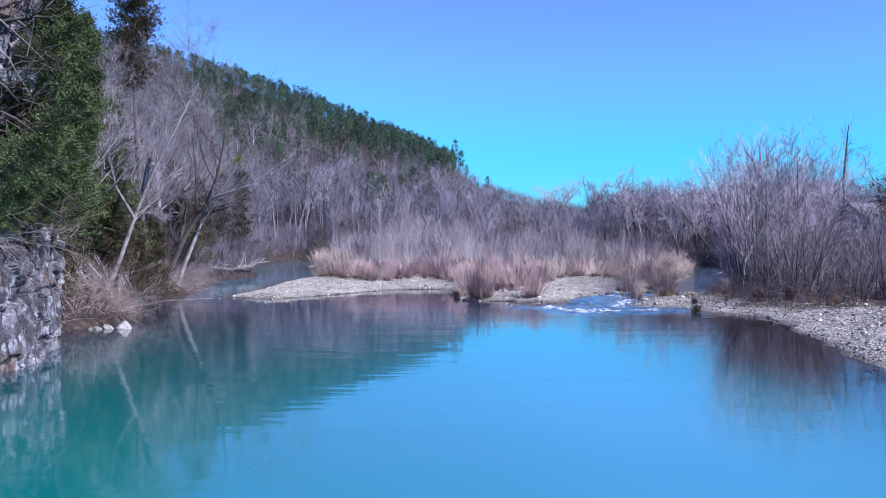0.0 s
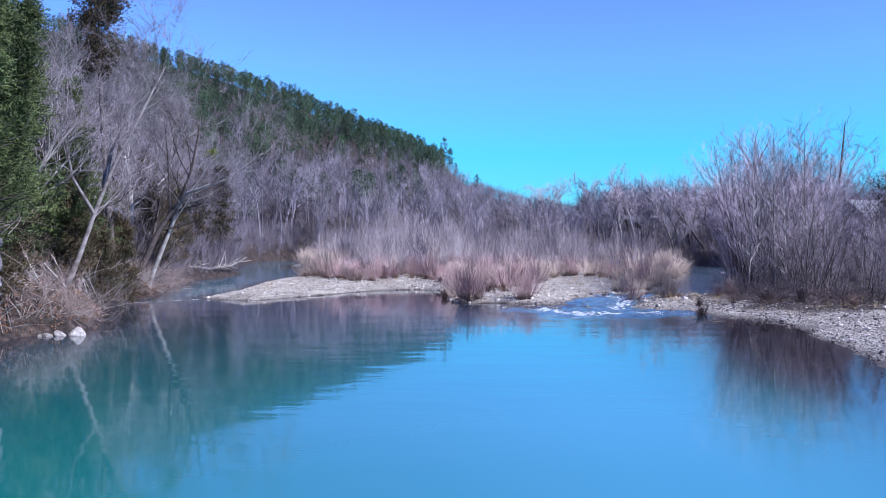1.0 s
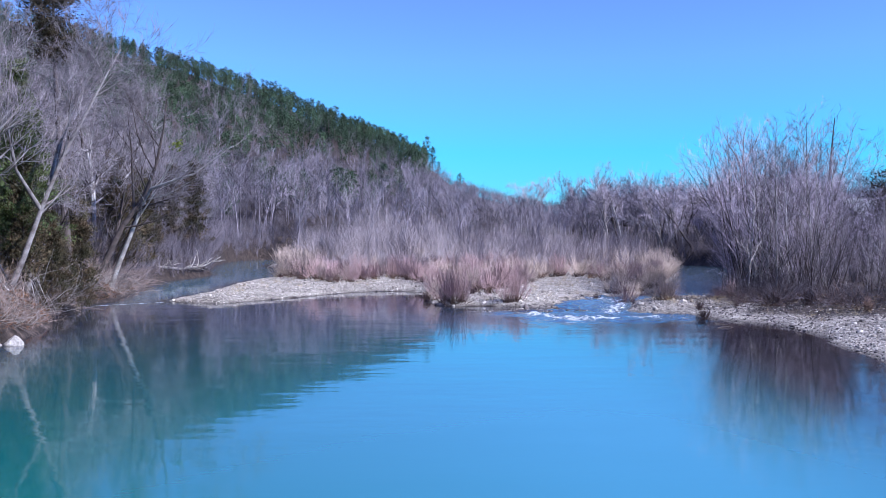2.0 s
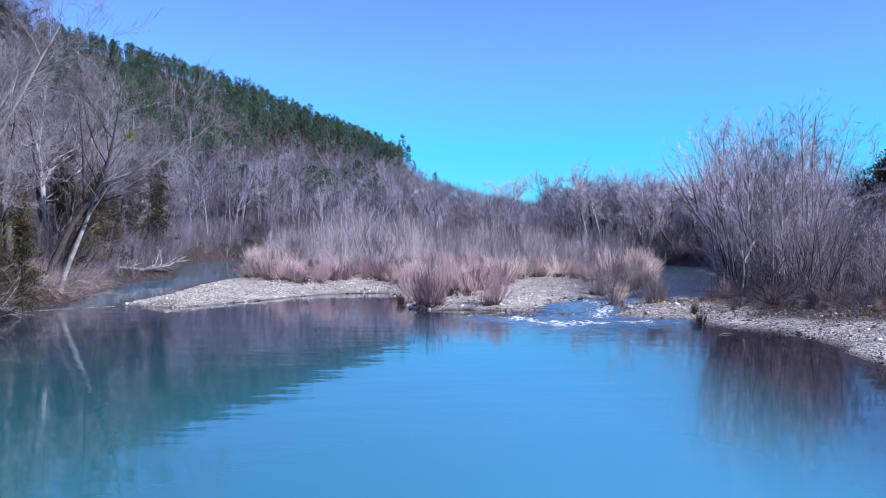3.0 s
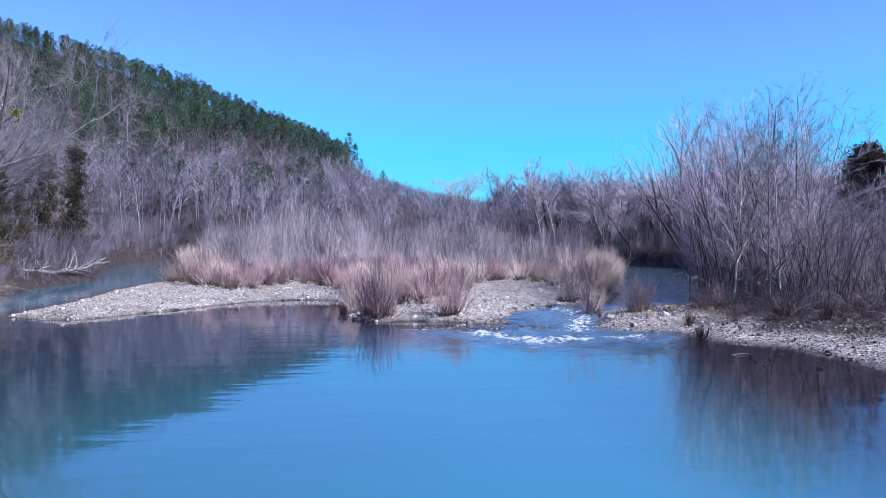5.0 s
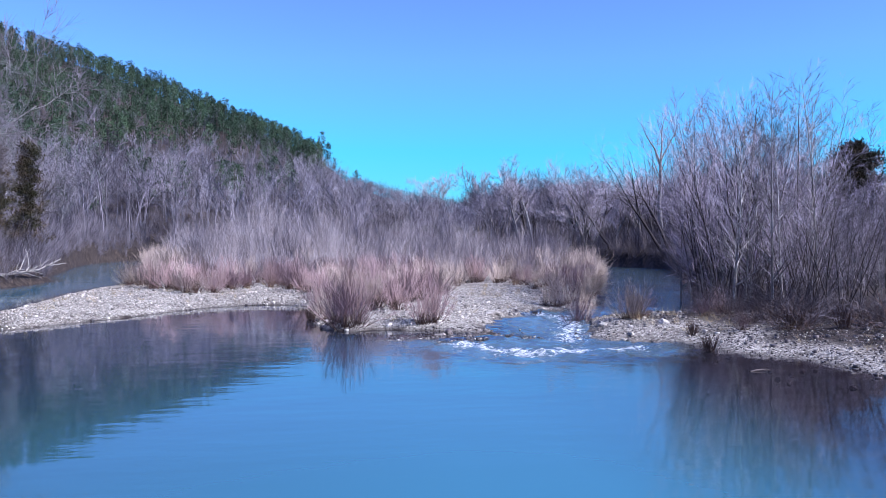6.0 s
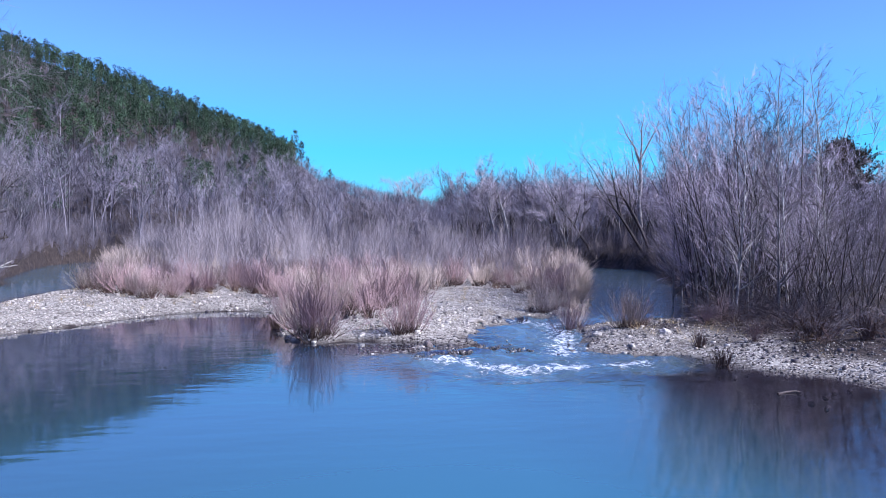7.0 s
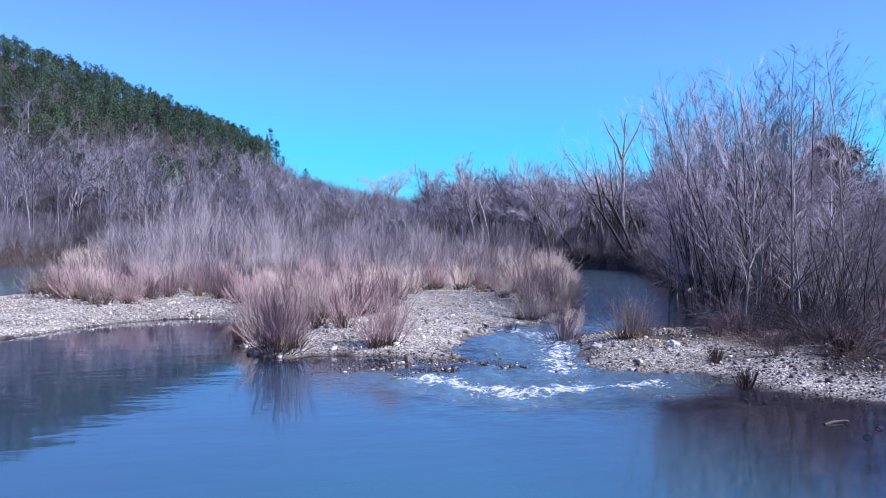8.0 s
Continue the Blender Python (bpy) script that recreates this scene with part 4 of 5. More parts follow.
bush_tree = Kind([brushy(THICKET_TWIG, BARK_GREY), brushy(THICKET_TWIG, BARK_DARK), brushy(TWIG_DARK, BARK_DARK), brushy(THICKET_TWIG, BARK_DARK)])
POPLARS = [(21.9, 53.5, 1.0), (20.2, 54.0, 0.97), (19.0, 55.2, 0.95), (21.0, 57.5, 0.95), (23.5, 56.5, 0.98), (20.3, 56.6, 0.85), (24.5, 60.5, 0.95), (22.0, 62.0, 0.9),
           (25.8, 55.0, 0.9), (22.8, 59.3, 0.85), (20.6, 58.4, 0.85), (24.6, 57.9, 0.95), (26.4, 58.6, 0.9), (21.6, 55.6, 0.9), (27.4, 53.6, 0.8), (29.5, 60.0, 0.9), (21.2, 60.0, 0.8), (23.0, 64.4, 0.85), (27.0, 62.0, 0.95), (20.6, 60.5, 0.85), (24.0, 66.0, 0.85), (26.0, 70.0, 0.8), (28.5, 57.0, 0.9), (30, 52, 0.9), (27.5, 49.5, 0.85),
           (22.2, 62.6, 0.85), (21.4, 66.0, 0.9), (23.4, 69.0, 0.9), (25.4, 64.6, 0.95), (31, 56, 1.0), (33, 61, 1.0), (28, 66, 0.95), (24.8, 52.0, 0.95), (30.5, 48.0, 0.9),
           (22.4, 65.5, 1.0), (23.2, 67.5, 0.95), (25.6, 68.0, 1.05), (21.6, 63.6, 1.0), (28.6, 71.5, 1.1), (31.0, 77.0, 1.1)]
for x, y, s in POPLARS:
    sapling.put(R, x, y, scale=s * (0.55 if x > 0.44 * y else 1))
bt = random.Random(21)
n = 0
while n < 26:
    x, y = bt.uniform(17.5, 40), bt.uniform(47, 92)
    if dry(x, y) < 1.2 or x < 19.3 + max(0, (y - 56) * 0.42) or (y < 52 and x < 21):
        continue
    bush_tree.put(R, x, y, scale=bt.uniform(0.65, 1.0) * (0.7 if dry(x, y) < 3 or x > 0.42 * y else 1), which=2)
    n += 1
for k in range(15):
    u = bt.random() * 3
    i = min(int(u), 2)
    (x0, y0), (x1, y1) = ((20.6, 51.5), (21.0, 57.8), (25.2, 65.5), (33.6, 85.0))[i:i + 2]
    x, y = x0 + (x1 - x0) * (u - i) + bt.uniform(0, 2.2), y0 + (y1 - y0) * (u - i) + bt.uniform(-1.0, 0.6)
    bush_tree.put(R, x, y, scale=bt.uniform(0.42, 0.8), tilt=(bt.uniform(-8, 8), -bt.uniform(0, 9)), turn=0, which=2)
for x, y, s in ((21.4, 61.0, 1.1), (22.4, 63.0, 1.25), (23.2, 64.8, 1.35), (24.2, 66.8, 1.4), (25.4, 69.2, 1.4), (26.8, 72.0, 1.4), (28.2, 75.0, 1.35), (30, 79, 1.3), (25.5, 59.5, 0.95), (27, 63, 1.0), (28.5, 66, 1.0), (24.2, 56.8, 0.95),
                (21.4, 59.2, 1.35), (23.0, 61.6, 1.5), (22.2, 63.0, 1.4), (25.8, 61.4, 1.1), (24.4, 66.0, 1.5), (26.8, 67.8, 1.5), (22.6, 58.0, 1.35), (24.0, 59.8, 1.5), (24.6, 63.6, 1.5), (26.2, 66.4, 1.45), (23.4, 64.4, 1.5),
                (30, 81, 1.25), (27.6, 69.6, 1.4), (33, 88, 1.2), (30, 74, 1.35), (29, 60.5, 0.75), (31, 64, 0.75), (27.5, 56.5, 0.7)):
    bush_tree.put(R, x, y, scale=s)
for k in range(10):
    x, y = bt.uniform(20.5, 30), bt.uniform(44, 52)
    bush_tree.put(R, x, y, scale=bt.uniform(0.5, 0.9), which=2)
foot_brush = Kind([tangle_thing(R, "bank_shrub", 2.4, 30, STEM_DARK, TWIG_SHADE, "leafless tangle at the thicket's foot, coloured dark for shade", "dark brush at the thicket") for _ in range(3)])
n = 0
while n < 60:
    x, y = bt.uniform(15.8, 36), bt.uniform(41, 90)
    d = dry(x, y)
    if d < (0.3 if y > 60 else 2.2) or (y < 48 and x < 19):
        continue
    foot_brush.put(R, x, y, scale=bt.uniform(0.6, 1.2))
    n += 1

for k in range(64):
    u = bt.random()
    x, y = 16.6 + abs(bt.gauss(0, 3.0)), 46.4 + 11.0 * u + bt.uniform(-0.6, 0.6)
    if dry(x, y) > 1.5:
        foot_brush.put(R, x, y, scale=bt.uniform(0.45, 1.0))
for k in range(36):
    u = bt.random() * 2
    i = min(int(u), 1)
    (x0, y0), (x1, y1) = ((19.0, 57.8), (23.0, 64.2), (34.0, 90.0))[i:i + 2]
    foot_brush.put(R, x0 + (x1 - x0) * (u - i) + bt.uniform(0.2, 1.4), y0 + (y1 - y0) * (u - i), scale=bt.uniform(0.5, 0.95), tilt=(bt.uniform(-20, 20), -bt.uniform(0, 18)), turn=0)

# larger bare trees on the left bank and along the far bank
big_pale = Kind([tree_thing("sycamore", *oak(R, 11.5, (0.22, -0.05), 0.16, 0.6, 7, 7, 5, 4, 0.17, (0.4, 1.0), 0.007, 1.3), BARK_PALE, PALE_TWIG,
                            "leaning pale-barked leafless tree on the steep bank", group="pale trees on the bank") for _ in range(4)])
big_dark = Kind([tree_thing("bare_tree", *oak(R, 10.5, (0, 0), 0.15, 0.6, 7, 7, 5, 4, 0.16, (0.4, 1.0), 0.007, 1.25), bark, PALE_TWIG,
                            "dark leafless tree on the river bank", group="dark trees on the bank") for bark in (BARK_DARK, BARK_GREY, BARK_DARK, BARK_GREY)])
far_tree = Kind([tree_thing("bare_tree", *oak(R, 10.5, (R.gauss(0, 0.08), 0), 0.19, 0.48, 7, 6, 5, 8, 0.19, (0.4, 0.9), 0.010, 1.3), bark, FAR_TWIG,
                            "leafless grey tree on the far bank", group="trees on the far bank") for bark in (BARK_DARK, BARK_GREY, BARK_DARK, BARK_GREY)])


def bank_sycamore():
    """The twin-trunked tree that leans far out over the water, one trunk dark, the other pale."""
    rng = random.Random(61)
    z = zed(-18.9, 60.5)
    t = tagged(new("sycamore"), "twin-trunked sycamore leaning far out over the water", "tree", "pale trees on the bank")
    t.matrix_basis = pose(-18.9, 60.5, z)

    def pts(*rows):
        return [Vector((x + 18.9, y - 60.5, h - z)) for x, y, h in rows]

    levels = [(10, (0.3, 1.0), (0.45, 1.2), (0.28, 0.50), 0.17, 0.03, 0.5, 4, 4, 0.3), (7, (0.2, 1.0), (0.4, 1.0), (0.35, 0.6), 0.16, 0.03, 0.55, 3, 3, 0.3),
              (6, (0.15, 1.0), (0.35, 0.9), (0.35, 0.65), 0.14, 0.03, 0.55, 2, 2, 0.2)]
    tip = (6, (0.3, 0.9), (0.4, 0.9), 0.007, 0.05)
    dark = [(pts((-19.3, 60.2, 0.3), (-18.7, 60.2, 2.2), (-17.8, 60.5, 4.3), (-16.6, 60.9, 6.2), (-15.9, 61.2, 8.2), (-15.5, 61.4, 10.4), (-15.3, 61.5, 12.4)), 0.26, 0.03, 8),
            (pts((-17.2, 61.0, 4.9), (-17.4, 61.4, 7.0), (-17.6, 61.8, 9.2), (-17.9, 62.0, 11.6)), 0.12, 0.02, 6)]
    pale = [(pts((-18.6, 60.5, 0.3), (-18.0, 60.5, 2.0), (-17.3, 60.7, 3.9), (-16.7, 60.9, 5.6), (-15.9, 60.1, 6.7), (-14.6, 60.0, 7.15), (-13.2, 59.9, 7.6), (-12.0, 59.9, 8.5), (-10.9, 59.9, 9.3)), 0.17, 0.02, 8)]
    for name, stems, bark in (("dark_trunk", dark, BARK_DARK), ("pale_trunk", pale, BARK_WHITE)):
        wood, fuzz = branching(rng, stems, levels, tip, least=0.007)
        part_mesh(name, wood.mesh(name, bark), t)
        part_mesh("crown", fuzz.mesh("crown", PALE_TWIG), t)


def arching_tree():
    """The pale tree whose trunk slants up from the bank into a broad dome of fine branches."""
    rng = random.Random(62)
    x0, y0 = -16.8, 42.9
    z = zed(x0, y0)
    t = tagged(new("sycamore"), "pale slanting tree with a broad dome of bare branches", "tree", "pale trees on the bank")
    t.matrix_basis = pose(x0, y0, z)

    def pts(*rows):
        return [Vector((x - x0, y - y0, h - z)) for x, y, h in rows]

    stems = [(pts((-16.8, 42.9, z - 0.3), (-16.35, 42.9, 1.8), (-15.9, 42.9, 2.9), (-15.3, 43.1, 4.8), (-14.5, 43.3, 7.0), (-13.46, 43.5, 9.1), (-12.9, 44.0, 10.6), (-12.5, 44.6, 11.8)), 0.17, 0.02, 8),
             (pts((-15.0, 43.2, 5.8), (-15.0, 44.2, 7.6), (-14.6, 45.2, 9.6), (-13.9, 45.9, 11.6)), 0.11, 0.02, 6),
             (pts((-15.3, 43.1, 4.8), (-16.0, 42.4, 6.4), (-16.2, 42.0, 8.4), (-15.8, 41.6, 10.6)), 0.10, 0.02, 6)]
    wood, fuzz = branching(rng, stems, [(10, (0.35, 1.0), (0.4, 1.15), (0.26, 0.46), 0.15, 0.01, 0.5, 4, 4, 0.2), (7, (0.2, 1.0), (0.4, 1.0), (0.4, 0.65), 0.15, 0.01, 0.55, 3, 3, 0.3),
                                        (6, (0.15, 1.0), (0.35, 0.9), (0.35, 0.65), 0.13, 0.02, 0.55, 2, 2, 0.2)], (6, (0.3, 0.9), (0.3, 0.8), 0.006, 0.05), least=0.006)
    part_mesh("trunk", wood.mesh("trunk", BARK_GREY), t)
    part_mesh("crown", fuzz.mesh("crown", PALE_TWIG), t)


bank_sycamore()
arching_tree()
LEFT_TREES = [(-20.2, 50.5, 1.15), (-19.6, 63.8, 1.0), (-17.4, 46.5, 0.85), (-18.8, 53.5, 0.95), (-17.6, 38.6, 0.85), (-21.5, 56.0, 1.25), (-22.0, 67.0, 1.2), (-24.0, 61.0, 1.35),
              (-23.5, 74.0, 1.0), (-25.0, 84.0, 1.0), (-26.0, 95.0, 1.1), (-28.5, 106.0, 1.0), (-30.5, 120.0, 1.1), (-33.0, 135.0, 1.1)]
for i, (x, y, s) in enumerate(LEFT_TREES):
    (big_pale if i in (0, 4, 6, 8) else big_dark).put(R, x, y, scale=s, turn=R.uniform(-25, 25))
for x, y, s in ((-22.5, 58.0, 1.35), (-24.0, 64.0, 1.45), (-23.0, 70.0, 1.4), (-26.0, 68.0, 1.5), (-25.5, 76.0, 1.4), (-24.5, 82.0, 1.35), (-27.0, 60.0, 1.5), (-28.0, 75.0, 1.55), (-27.5, 86.0, 1.4), (-25.0, 53.0, 1.35)):
    big_dark.put(R, x, y, scale=s, label="tall dark leafless tree on the wooded bank")
lt = random.Random(8)
n = 0
while n < 50:
    y = lt.uniform(36, 165)
    x = -17 - (y - 45) * 0.12 - lt.uniform(1.0, 16)
    if dry(x, y) < 1.2:
        continue
    (big_dark if lt.random() < 0.8 else big_pale).put(R, x, y, scale=lt.uniform(0.75, 1.15))
    n += 1
n = 0
while n < 34:
    y = lt.uniform(33, 72)
    x = -15.0 - (y - 45) * 0.10 - abs(lt.gauss(0, 2.6))
    if not 0.1 < dry(x, y) < 9:
        continue
    bank_brush.put(R, x, y, scale=lt.uniform(0.6, 1.2) * (1 if y < 90 else 1.5), tilt=(lt.uniform(-18, 18), lt.uniform(0, 30)), turn=0)
    n += 1

# thick brush along the steep left bank, from the rocks up to the bend
n = 0
while n < 50:
    y = 34 + 42 * lt.random()
    x = -14.0 - max(0, y - 43) * 0.17 - abs(lt.gauss(0, 1.3))
    if not 0.1 < dry(x, y) < 4:
        continue
    bank_brush.put(R, x, y, scale=lt.uniform(0.5, 1.0), tilt=(lt.uniform(-35, 35), lt.uniform(5, 60)), turn=0)
    n += 1
bank_t = [loose_shrub(R, 4.0, 16, 0.6, 13, 0.016) for _ in range(3)]
places = []
while len(places) < 120:
    y = lt.uniform(70, 165)
    x = -15.0 - (y - 45) * 0.09 - abs(lt.gauss(0, 2.5))
    if 0.1 < dry(x, y) < 5:
        places.append((x, y, zed(x, y), lt.uniform(0.35, 0.75), 1.0, lt.uniform(0, 6.28), lt.randrange(3)))
while len(places) < 430:
    y = lt.uniform(62, 172)
    x = -15.5 - (y - 45) * 0.10 - abs(lt.gauss(0, 6))
    if dry(x, y) > 0.2:
        places.append((x, y, zed(x, y), lt.uniform(0.4, 1.2), 1.0, lt.uniform(0, 6.28), lt.randrange(3)))
while len(places) < 520:
    x, y = lt.uniform(-38, -6), lt.uniform(146, 184)
    if dry(x, y) > 0.3:
        places.append((x, y, zed(x, y), lt.uniform(0.5, 1.1), 1.0, lt.uniform(0, 6.28), lt.randrange(3)))
while len(places) < 650:
    x, y = lt.uniform(-36, 60), lt.uniform(158, 215)
    if dry(x, y) > 0.3:
        places.append((x, y, zed(x, y), lt.uniform(0.6, 1.5), 1.0, lt.uniform(0, 6.28), lt.randrange(3)))
while len(places) < 780:
    y = lt.uniform(185, 320)
    x = y * lt.uniform(0.12, 0.45)
    places.append((x, y, zed(x, y), lt.uniform(1.1, 2.0), 1.0, lt.uniform(0, 6.28), lt.randrange(3)))
LEFT_EDGE = [(-20.6, 96), (-23.5, 104), (-28.8, 133), (-31, 150), (-29, 165), (-15, 168)]
n = len(places)
while len(places) < n + 110:
    i, u = lt.randrange(5), lt.random()
    x = LEFT_EDGE[i][0] * (1 - u) + LEFT_EDGE[i + 1][0] * u - lt.uniform(0, 2.5)
    y = LEFT_EDGE[i][1] * (1 - u) + LEFT_EDGE[i + 1][1] * u + lt.uniform(-0.5, 1.0)
    if 0.05 < dry(x, y) < 3:
        places.append((x, y, zed(x, y), lt.uniform(0.3, 0.65), 1.0, lt.uniform(0, 6.28), lt.randrange(3)))
joined("left_bank_thicket", bank_t, places, BANK_TWIG, "hazy grey leafless brush along the wooded bank", "thicket")
places = []
while len(places) < 150:
    x, y = lt.uniform(28, 75), lt.uniform(95, 150)
    if 0.2 < dry(x, y) < 14:
        places.append((x, y, zed(x, y), lt.uniform(0.4, 1.0), 1.0, lt.uniform(0, 6.28), lt.randrange(3)))
FAR_EDGE = [(-28, 165), (-15, 168.4), (10, 158.6), (30, 143.6), (39.4, 129.4), (43.2, 117), (37, 100)]
while len(places) < 330:
    i = lt.randrange(6)
    u = lt.random()
    x, y = FAR_EDGE[i][0] * (1 - u) + FAR_EDGE[i + 1][0] * u + lt.uniform(-0.3, 1.5), FAR_EDGE[i][1] * (1 - u) + FAR_EDGE[i + 1][1] * u + lt.uniform(-0.3, 1.5)
    if 0.05 < dry(x, y) < 3:
        places.append((x, y, zed(x, y), lt.uniform(0.3, 0.6), 1.0, lt.uniform(0, 6.28), lt.randrange(3)))
joined("far_bank_thicket", bank_t, places, TWIG_SHADE, "leafless brush along the far bank, coloured dark for tree shade", "thicket")
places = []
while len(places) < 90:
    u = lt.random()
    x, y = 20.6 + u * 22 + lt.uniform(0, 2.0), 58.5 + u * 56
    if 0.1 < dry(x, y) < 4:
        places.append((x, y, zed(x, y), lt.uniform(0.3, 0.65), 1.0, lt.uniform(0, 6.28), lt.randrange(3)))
joined("channel_bank_brush", bank_t, places, TWIG_SHADE, "overhanging brush along the back channel, coloured dark for shade", "thicket")

# far bank trees on the right and behind the island
ft = random.Random(15)
fork_line = [Vector(p) for p in ((0, 0, -0.3), (0.1, 0, 3), (-0.15, 0.1, 6), (0.1, 0, 9), (0.0, 0, 11.8))]
lone = tree_thing("dead_tree", *branching(random.Random(9), [(fork_line, 0.34, 0.20, 7), ([Vector(p) for p in ((0, 0, 11.6), (-0.8, 0, 13.6), (-1.9, 0.2, 15.3), (-2.6, 0.2, 16.9))], 0.17, 0.03, 5),
                                          ([Vector(p) for p in ((0, 0, 11.7), (0.3, 0.2, 14), (0.2, 0, 16.2), (0.6, 0, 18.0))], 0.18, 0.03, 5), ([Vector(p) for p in ((0, 0, 11.9), (1.0, 0, 13.8), (1.9, -0.2, 15.6), (2.6, -0.2, 17.3))], 0.15, 0.03, 5)],
                                          [(8, (0.3, 1.0), (0.35, 0.9), (0.22, 0.42), 0.16, 0.03, 0.5, 3, 3, 0.2), (5, (0.3, 1.0), (0.4, 0.9), (0.35, 0.6), 0.15, 0.03, 0.6, 2, 2, 0.2)], (4, (0.3, 0.9), (0.3, 0.7), 0.012, 0.05), least=0.014),
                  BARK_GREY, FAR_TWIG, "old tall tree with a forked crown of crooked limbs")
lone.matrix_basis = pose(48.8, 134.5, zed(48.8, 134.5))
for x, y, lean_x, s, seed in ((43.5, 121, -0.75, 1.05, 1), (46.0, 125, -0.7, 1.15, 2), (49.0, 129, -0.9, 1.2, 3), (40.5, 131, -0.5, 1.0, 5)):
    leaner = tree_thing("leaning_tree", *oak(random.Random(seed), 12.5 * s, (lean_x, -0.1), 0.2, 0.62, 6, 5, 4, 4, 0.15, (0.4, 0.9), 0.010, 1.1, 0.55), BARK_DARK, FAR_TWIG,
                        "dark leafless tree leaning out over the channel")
    leaner.matrix_basis = pose(x, y, zed(x, y))
snag_line = [Vector(p) for p in ((0, 0, -0.3), (0.2, 0, 5), (-0.1, 0.1, 10), (0.2, 0, 14.5), (0.6, 0, 18.6))]
snag = tree_thing("dead_tree", *branching(random.Random(7), [(snag_line, 0.36, 0.05, 7)], [(13, (0.55, 0.98), (0.5, 1.2), (0.10, 0.22), 0.22, 0.06, 0.6, 4, 4, 0.3), (3, (0.3, 1.0), (0.5, 1.0), (0.3, 0.6), 0.18, 0.03, 0.6, 3, 2, 0.2)],
                                          (2, (0.4, 1.0), (0.2, 0.6), 0.016, 0.0), least=0.02), BARK_DARK, TWIG_DARK, "gaunt dead tree with short broken limbs above the woods")
snag.matrix_basis = pose(60, 130, zed(60, 130))
broken = Tubes()
broken.add([Vector(p) for p in ((0, 0, -0.3), (-0.3, 0, 2.5), (-1.0, 0, 5.2), (-1.5, 0, 6.6), (-2.6, 0, 7.4), (-4.0, 0, 7.6))], [0.16, 0.14, 0.12, 0.10, 0.07, 0.03], 6)
broken.add([Vector(p) for p in ((-1.5, 0, 6.5), (-1.7, 0, 7.6), (-2.2, 0, 8.8))], [0.07, 0.05, 0.02], 5, 18)
broken.add([Vector(p) for p in ((-1.0, 0, 5.2), (-1.7, 0, 5.0), (-2.4, 0, 5.1))], [0.05, 0.04, 0.015], 5, 12)
stub = tagged(new("dead_tree"), "bleached white broken tree among the far trees", "tree")
part_mesh("trunk", broken.mesh("trunk", BARK_WHITE), stub)
stub.matrix_basis = pose(33.6, 129.0 + 17, zed(33.6, 146))
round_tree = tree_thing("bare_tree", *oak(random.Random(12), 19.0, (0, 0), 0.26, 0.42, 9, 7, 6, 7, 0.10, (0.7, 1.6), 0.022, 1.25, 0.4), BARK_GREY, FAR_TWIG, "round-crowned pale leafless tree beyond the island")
round_tree.matrix_basis = pose(32.6, 230, zed(32.6, 230))
FAR_TREES = [(46.3, 140, 1.3, 0), (46.9, 160, 1.5, 1), (38.9, 190, 1.75, 2), (55, 150, 1.4, 2), (52, 128, 1.2, 3), (44, 150, 1.35, 1), (41, 146, 1.3, 2)]
for x, y, s, w in FAR_TREES:
    far_tree.put(R, x, y, scale=s, label="tall leafless grey tree on the far bank")
n = 0
while n < 84:
    x, y = (ft.uniform(30, 62), ft.uniform(122, 176)) if n % 2 else (ft.uniform(24, 95), ft.uniform(84, 200))
    d = dry(x, y)
    if d < 1.0 or x < 26 + max(0, (118 - y)) * 0.1:
        continue
    far_tree.put(R, x, y, scale=min(ft.uniform(1.05, 1.5), max(0.4, (2.5 + float(np.interp(x / y, [0.1, 0.166, 0.18, 0.225, 0.28, 0.6], [0.055, 0.044, 0.06, 0.072, 0.08, 0.085])) * y) / 9.4)), label="leafless grey tree on the far bank")
    n += 1
places = []
while len(places) < 90:
    x, y = (ft.uniform(36, 58), ft.uniform(112, 136)) if len(places) % 2 else (ft.uniform(24, 80), ft.uniform(80, 150))
    if 0.2 < dry(x, y) < 9:
        places.append((x, y, zed(x, y), ft.uniform(0.5, 0.95), 1.0, ft.uniform(0, 6.28), ft.randrange(3)))
joined("far_bank_brush", bank_t, places, BANK_TWIG, "brown leafless brush along the far bank", "thicket")

places = []
while len(places) < 170:
    y = ft.uniform(66, 118)
    x = 1.7 + (y - 26) * ft.uniform(0.50, 0.95)
    if dry(x, y) > 2:
        places.append((x, y, zed(x, y), ft.uniform(1.0, 1.9), 1.0, ft.uniform(0, 6.28), ft.randrange(3)))
while len(places) < 250:
    y = ft.uniform(135, 200)
    x = 1.7 + (y - 26) * ft.uniform(0.36, 0.64)
    if dry(x, y) > 2:
        places.append((x, y, zed(x, y), ft.uniform(1.4, 2.1), 1.0, ft.uniform(0, 6.28), ft.randrange(3)))
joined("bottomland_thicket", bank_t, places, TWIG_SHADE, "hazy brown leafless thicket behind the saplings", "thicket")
mound = evergreen(random.Random(23), 12.3, 4.6, 0.15, 36, 8, 14, 0.3, CEDAR_BROWN, BARK_DARK, "cedar", "broad dark brownish evergreen beyond the thicket", cone=False, slim=0.25, sprays=9)
mound.matrix_basis = pose(54, 100, zed(54, 100))

